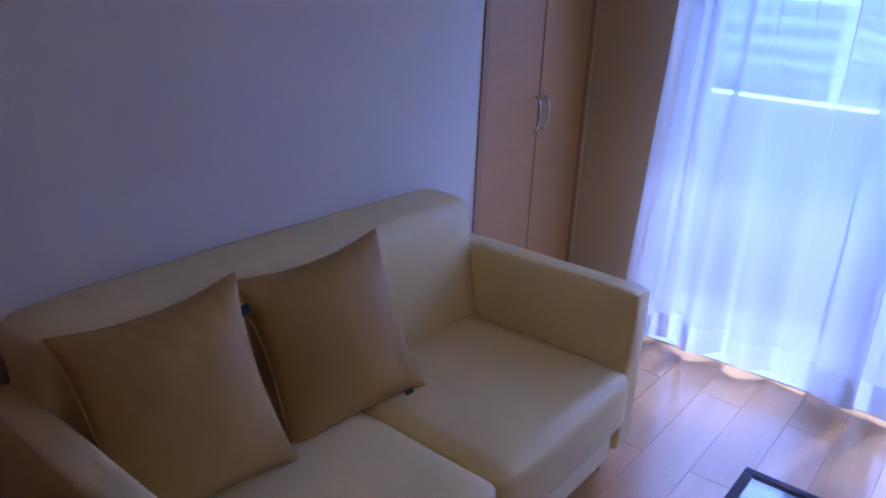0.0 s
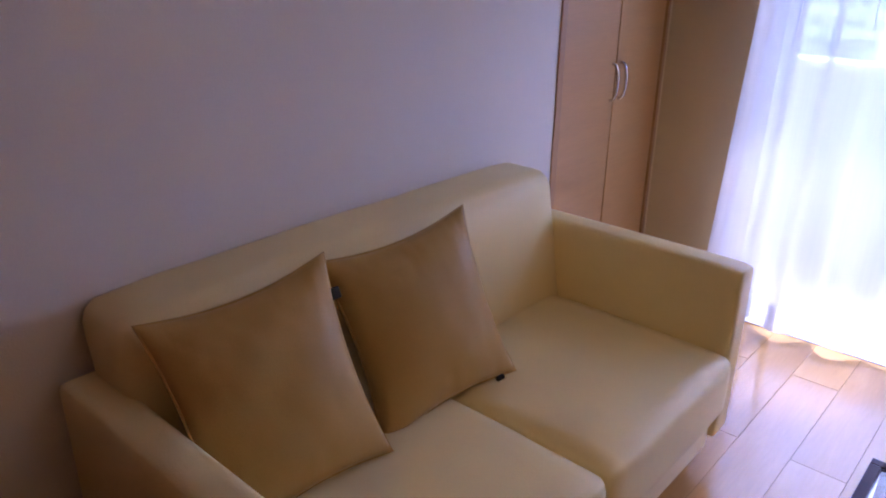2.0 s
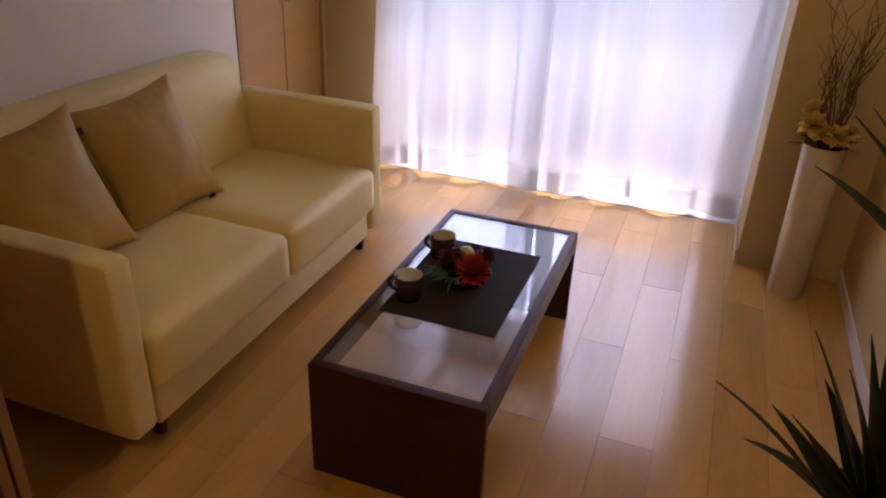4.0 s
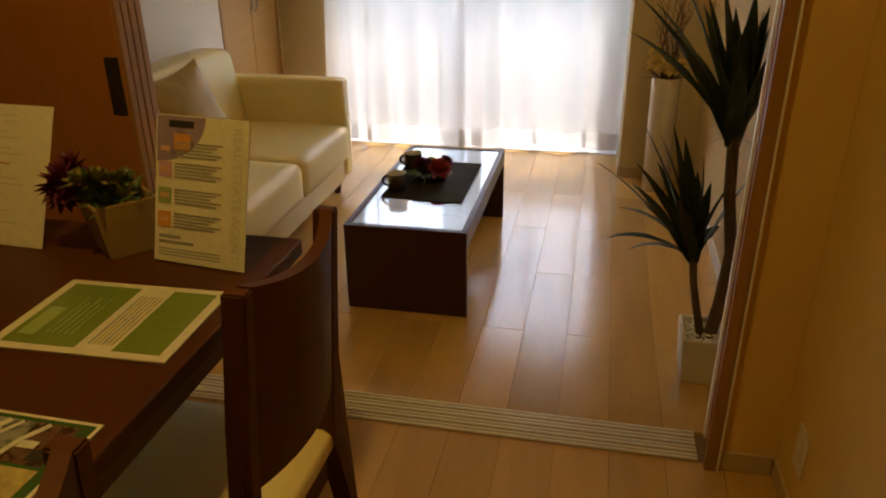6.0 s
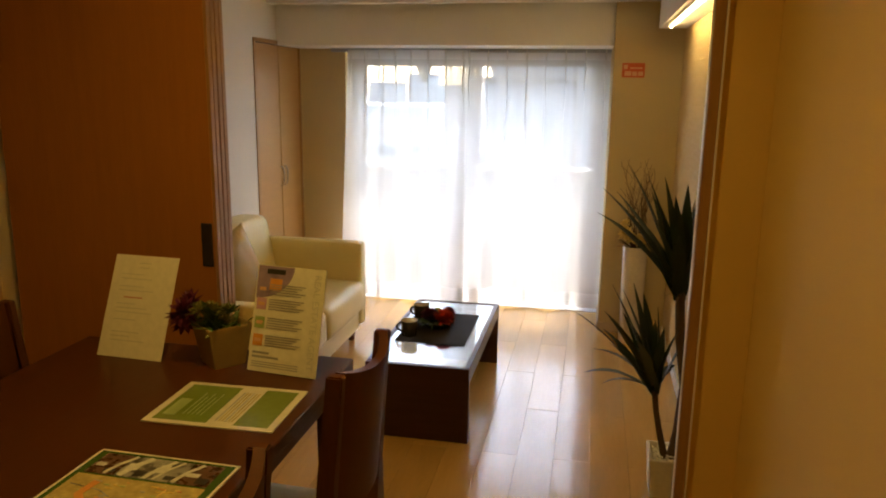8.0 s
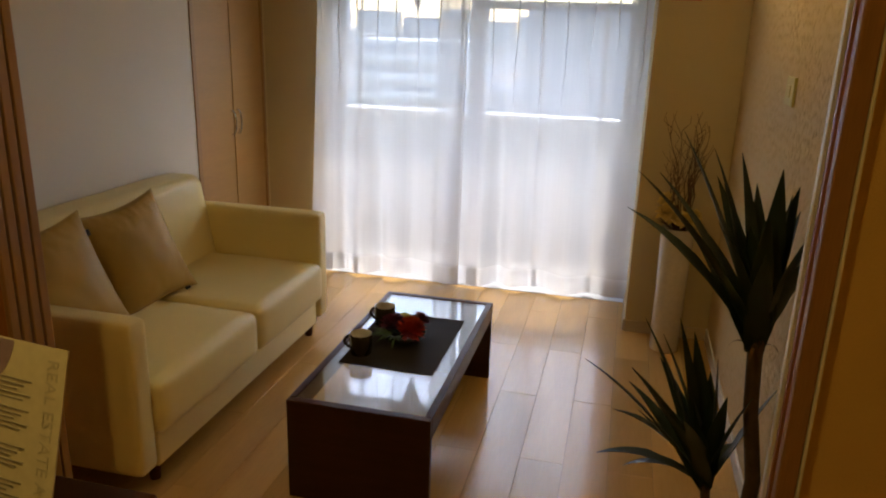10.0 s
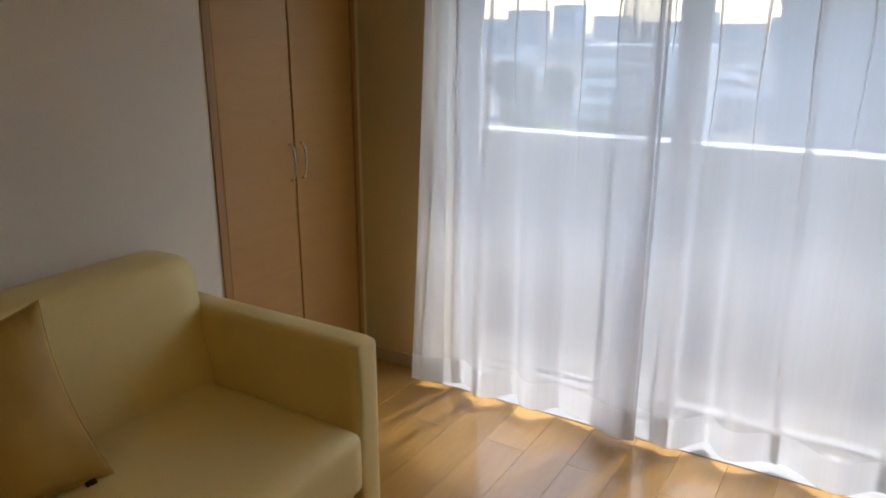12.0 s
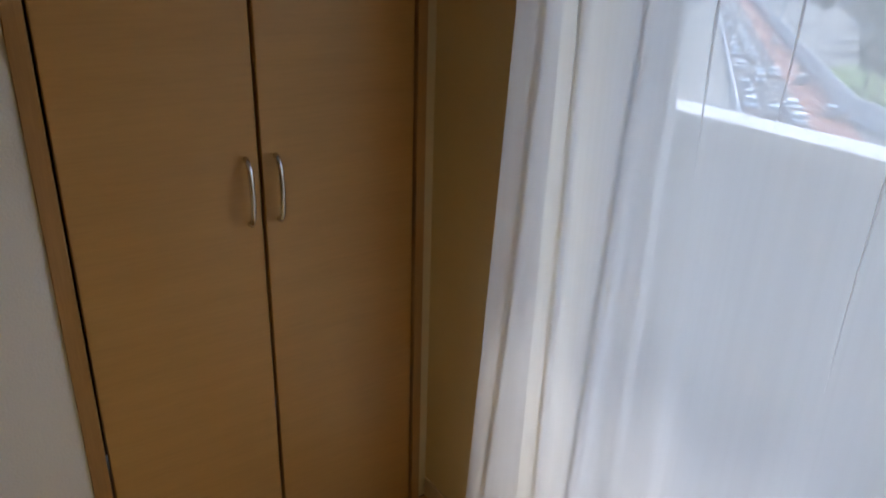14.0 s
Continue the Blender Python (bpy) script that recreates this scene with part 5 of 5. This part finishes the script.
ROAD_A, ROAD_C = Vector((-24.9, 60.0)), Vector((-287.4, 400.0))
road_dir = (ROAD_C - ROAD_A).normalized()
road_side = Vector((road_dir.y, -road_dir.x))
def lane(off, t=0.0):
    p = ROAD_A + road_dir * t + road_side * off
    return (p.x, p.y)
L = (ROAD_C - ROAD_A).length
strip("road", lane(-4.0), lane(-4.0, L), 8.0, GZ + 0.005, 0.05, ASPHALT, "dark grey carriageway full of traffic", "road")
strip("road", lane(2.55), lane(2.55, L), 5.1, GZ + 0.005, 0.06, RED_ROAD, "red surfaced lane", "road")
strip("barrier", lane(5.4, 46), lane(5.4, L), 0.3, GZ + 0.005, 3.0, FACADE, "pale grey sound barrier along the road", "barrier")
bend = [Vector(lane(5.4, 46)), Vector(lane(7.5, 40)), Vector(lane(11.0, 33)), Vector(lane(15.5, 24)), Vector(lane(20.0, 12))]
for a, c in zip(bend, bend[1:]):
    strip("barrier", a, c, 0.3, GZ + 0.005, 3.0, FACADE, "pale grey sound barrier bending away from the road", "barrier")
strip("barrier", lane(-8.3), lane(-8.3, L), 0.3, GZ + 0.005, 1.0, CAP, "white road edge barrier", "barrier")
for off in (-2.7, -5.35):
    strip("lane_line", lane(off), lane(off, L), 0.15, GZ + 0.056, 0.006, FACADE, "white painted lane line", "road marking")
structure("lawn", box(-74, -40, 112, 158, GZ + 0.002, GZ + 0.05), LAWN, "green lawn among the buildings", "lawn")


def car(at, paint, shade):
    c = thing("car", at, f"small {shade} car on the road", "car", "cars on the road")
    b = box(-2.1, 2.1, -0.85, 0.85, 0.28, 0.85, 0.12, 2)
    part("body", b, paint, c, smooth=True)
    b = box(-1.4, 1.0, -0.75, 0.75, 0.80, 1.42, 0.22, 2)
    part("cabin", b, FAR_PANE, c, "dark glazed cabin", True)
    part("roof", box(-1.1, 0.7, -0.66, 0.66, 1.40, 1.46, 0.02, 1), paint, c)
    for x in (-1.3, 1.3):
        for y in (-0.8, 0.8):
            part("wheel", lathe([(0, -0.1), (0.3, -0.1), (0.3, 0.1), (0, 0.1)], 14), TYRE, c, at=Matrix.Translation((x, y, 0.3)) @ Matrix.Rotation(radians(90), 4, 'X'))
    return c


yaw = math.degrees(math.atan2(road_dir.y, road_dir.x))
white = car(pose(*lane(-1.35, 40), GZ + 0.06, 0, 0, yaw), CAR_WHITE, "white")
grey = car(pose(*lane(2.5, 72), GZ + 0.07, 0, 0, yaw), CAR_GREY, "grey")
rnd = random.Random(17)
for t in (43, 49, 55, 62, 69, 76, 84, 92, 101, 110, 120, 131, 143, 156, 170, 185):
    for off in (-1.35, -4.0, -6.65):
        if rnd.random() < 0.6:
            copy_thing(white if rnd.random() < 0.7 else grey, pose(*lane(off, t + rnd.uniform(-1.5, 1.5)), GZ + 0.06, 0, 0, yaw))
copy_thing(white, pose(*lane(2.5, 124), GZ + 0.07, 0, 0, yaw))
copy_thing(grey, pose(*lane(3.4, 47), GZ + 0.07, 0, 0, yaw))
gantry = thing("road_gantry", pose(*lane(-1.5, 178), GZ, 0, 0, yaw - 90), "white road gantry with two large grey sign boards", "gantry")
for x in (-9.5, 9.5):
    part("post", box(x - 0.35, x + 0.35, -0.35, 0.35, 0, 16.2), CAP, gantry)
for z in (8.4, 15.5):
    part("crossbar", box(-9.8, 9.8, -0.4, 0.4, z, z + 0.7), CAP, gantry)
for x in (-4.7, 4.7):
    part("sign_board", box(x - 4.2, x + 4.2, -0.55, -0.42, 9.3, 15.2), FACADE_GREY, gantry)


def building(x, y, w, d, h, mat, storeys, cols, label, band=False, turn=0.0):
    """A block with flat roof, parapet and windows on the side that faces the flat."""
    x, y = far(x, y)
    w, d, h = w * FAR, d * FAR, h * FAR
    storeys, cols = (storeys, cols) if cols == 1 else (round(storeys * 1.25), round(cols * 1.25))
    b = thing("building", pose(x, y, GZ, 0, 0, turn), label, "building")
    part("wall", box(-w / 2, w / 2, 0, d, 0, h), mat, b)
    part("roof", box(-w / 2 - 0.2, w / 2 + 0.2, -0.2, d + 0.2, h, h + 0.5), ROOF if not band else CAP, b)
    fh = h / storeys
    pane = None
    for s in range(storeys):
        z = s * fh
        if band:
            part("balcony", box(-w / 2 - 0.1, w / 2 + 0.1, -1.2, 0, z + fh * 0.02, z + fh * 0.40), CAP, b, "pale balcony front")
        for c in range(cols if cols > 1 else 0):
            cw = w / cols
            if pane is None:
                bm = box(-cw * 0.32, cw * 0.32, -0.06, 0.02, 0, fh * 0.48)
                pane = finish("pane", bm, FAR_PANE)
            p = new("window", pane)
            p.parent = b
            p.matrix_local = Matrix.Translation((-w / 2 + (c + 0.5) * cw, 0, z + fh * 0.34))


building(-29, 100, 16, 12, 12.5, FACADE, 4, 8, "pale four-storey block with long white balconies", True, 4)
building(7.0, 62, 30, 12, 16.6, FACADE_LILAC, 1, 1, "broad pale lilac block with a plain wall", False, 2)
building(-52, 185, 18, 14, 9, FACADE_GREY, 3, 6, "grey low-rise block of flats")
building(-92, 230, 22, 14, 11, FACADE_WARM, 4, 7, "beige low-rise block of flats")
building(-40, 240, 26, 16, 10, FACADE_WARM, 4, 8, "beige low-rise block of offices")
building(-10, 150, 20, 14, 11, FACADE, 4, 6, "low pale block behind trees")
for x, y, w, h, mt, note in ((-189, 400, 19, 24.5, FACADE_GREY, "grey tower far off"), (-164, 400, 13, 27, FACADE_HAZE, "slim far-off tower, blue-grey haze in its colour"), (-138, 402, 20, 21, FACADE, "pale block with a stepped top far off"),
                             (-215, 420, 24, 20, FACADE_HAZE, "far-off block, blue-grey haze in its colour"), (-116, 410, 17, 18, FACADE_GREY, "grey block far off"), (-98, 425, 15, 23, FACADE_HAZE, "slim far-off tower, blue-grey haze in its colour"),
                             (-76, 410, 24, 17, FACADE, "pale block far off"), (-50, 420, 22, 20, FACADE_HAZE, "far-off block, blue-grey haze in its colour"), (-26, 415, 20, 16, FACADE_WARM, "beige block far off"),
                             (-245, 425, 26, 17, FACADE, "pale block far off"), (-280, 420, 24, 22, FACADE_GREY, "grey block far off"), (-320, 430, 30, 19, FACADE_HAZE, "far-off block, blue-grey haze in its colour")):
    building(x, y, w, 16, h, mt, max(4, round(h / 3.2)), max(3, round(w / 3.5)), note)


def house(at, w, d, h, mat, roof_mat, label):
    """A low house with a hipped roof and two rows of windows on the street side."""
    g = thing("house", at, label, "house", "low houses of the town")
    part("wall", box(-w / 2, w / 2, 0, d, 0, h), mat, g)
    b = bmesh.new()
    e = 0.4
    low = [b.verts.new(p) for p in ((-w / 2 - e, -e, h), (w / 2 + e, -e, h), (w / 2 + e, d + e, h), (-w / 2 - e, d + e, h))]
    top = [b.verts.new((-w / 2 + d * 0.4, d / 2, h + d * 0.24)), b.verts.new((w / 2 - d * 0.4, d / 2, h + d * 0.24))]
    for f in ((low[0], low[1], top[1], top[0]), (low[1], low[2], top[1]), (low[2], low[3], top[0], top[1]), (low[3], low[0], top[0]), low[::-1]):
        b.faces.new(f)
    part("roof", b, roof_mat, g)
    pane = finish("pane", box(-0.8, 0.8, -0.05, 0.02, 0, 1.3), FAR_PANE)
    for z in (1.0, 3.9)[:2 if h > 5 else 1]:
        for x in (-0.3, 0.0, 0.3):
            p = new("window", pane)
            p.parent = g
            p.matrix_local = Matrix.Translation((x * w, 0, z))
    return g


def houses():
    """Low houses fill the ground between the road, the lawn and the larger blocks."""
    r = random.Random(23)
    kinds = ((11, 8, 6.2, FACADE, ROOF, "pale two-storey house with a grey hipped roof"), (14, 9, 6.4, FACADE_WARM, ROOF_BROWN, "beige two-storey house with a brown hipped roof"),
             (9, 8, 3.6, FACADE_GREY, ROOF_BLUE, "small grey house with a blue-grey hipped roof"), (17, 10, 6.6, FACADE, ROOF_BLUE, "long pale house with a blue-grey hipped roof"))
    built = [None] * len(kinds)
    made = [(-40.6, 139.5, 24), (9.8, 95, 36)]
    y = 92.0
    while y < 470:
        x = -0.78 * y - 60
        while x < -0.06 * y + 4:
            px, py = x + r.uniform(-3, 3), y + r.uniform(-4, 4)
            v = Vector((px, py)) - ROAD_A
            clear = abs(v.dot(road_side) + 1.5) > 19 and not (-84 < px < -30 and 100 < py < 160) and py > 92
            clear = clear and all(abs(px - a) > c or abs(py - b) > c for a, b, c in made)
            if clear and r.random() < 0.8:
                k = r.randrange(len(kinds))
                m = pose(px, py, GZ, 0, 0, r.choice((0, 0, 90, 12, -20)))
                if built[k] is None:
                    built[k] = house(m, *kinds[k])
                else:
                    copy_thing(built[k], m)
            x += 17 + y * 0.035
        y += 14 + y * 0.045


houses()


def tree(x, y, h, seed):
    r = random.Random(seed)
    x, y = far(x, y)
    h = h * FAR
    t = thing("tree", (x, y, GZ), "leafy green street tree seen from above", "tree", "trees of the town")
    trunk = part("trunk", tube([(0, 0, 0), (0.1, 0, h * 0.3), (0, 0.1, h * 0.6)], [0.25, 0.2, 0.1], 8), BARK, t)
    for k in range(4):
        a = r.uniform(0, 6.28)
        part("limb", tube([(0, 0, h * 0.35), (math.cos(a) * h * 0.12, math.sin(a) * h * 0.12, h * 0.5), (math.cos(a) * h * 0.22, math.sin(a) * h * 0.22, h * 0.68)], [0.12, 0.08, 0.04], 6), BARK, trunk)
    verts, faces = [], []
    for k in range(900):
        d = Vector((r.gauss(0, 1), r.gauss(0, 1), r.gauss(0, 0.9))).normalized() * r.uniform(0.5, 1.0) ** 0.5
        lump = 1 + 0.75 * noise.noise(d * 1.9 + Vector((seed * 3.7, 0, 0)))
        c = Vector((d.x * h * 0.3 * lump, d.y * h * 0.3 * lump, h * 0.68 + d.z * h * 0.33 * lump))
        u, v = Vector((r.gauss(0, 1), r.gauss(0, 1), r.gauss(0, 1))).normalized(), Vector((r.gauss(0, 1), r.gauss(0, 1), r.gauss(0, 1))).normalized()
        q = h * 0.035
        i = len(verts)
        verts += [c - u * q, c + v * q, c + u * q, c - v * q]
        faces.append((i, i + 1, i + 2, i + 3))
    me = bpy.data.meshes.new("crown")
    me.from_pydata(verts, [], faces)
    me.materials.append(CROWN)
    ob = new("crown", me)
    ob.parent = t
    return t


for k, (x, y, h) in enumerate(((-48, 118, 9), (-42, 122, 8), (-57, 120, 9), (-38.5, 84, 6), (-42, 88, 6.5), (-66, 132, 9), (-30, 118, 8), (-24, 70, 7), (-19.5, 74, 7.5), (-84, 150, 9))):
    tree(x, y, h, k)


# ---- floor planks ----
def planks():
    PW, PL = 0.1505, 0.946
    shared = {}
    k0 = math.floor((XDL - 0.41) / PW)
    k1 = math.ceil((XR - 0.41) / PW)
    for lo, hi in ((0.004, YW + 0.06), (YDB, -0.128)):
        for k in range(k0, k1 + 1):
            xa, xb = 0.41 + PW * k, 0.41 + PW * (k + 1)
            xa, xb = max(xa, XL if lo > 0 else XDL), min(xb, XR)
            if xb - xa < 0.02:
                continue
            start = 0.475 if k % 2 else 0.948
            j0 = math.floor((lo - start) / PL) - 1
            j1 = math.ceil((hi - start) / PL) + 1
            for j in range(j0, j1 + 1):
                ya, yb = max(lo, start + j * PL), min(hi, start + (j + 1) * PL)
                if yb - ya < 0.03:
                    continue
                w, l = round(xb - xa - 0.0008, 4), round(yb - ya - 0.0012, 4)
                if (w, l) not in shared:
                    shared[w, l] = finish("plank", box(-w / 2, w / 2, -l / 2, l / 2, -0.012, 0.0, 0.0005, 1), PLANK)
                p = new("plank", shared[w, l])
                p.parent = floor
                p.location = ((xa + xb) / 2, (ya + yb) / 2, 0)


planks()
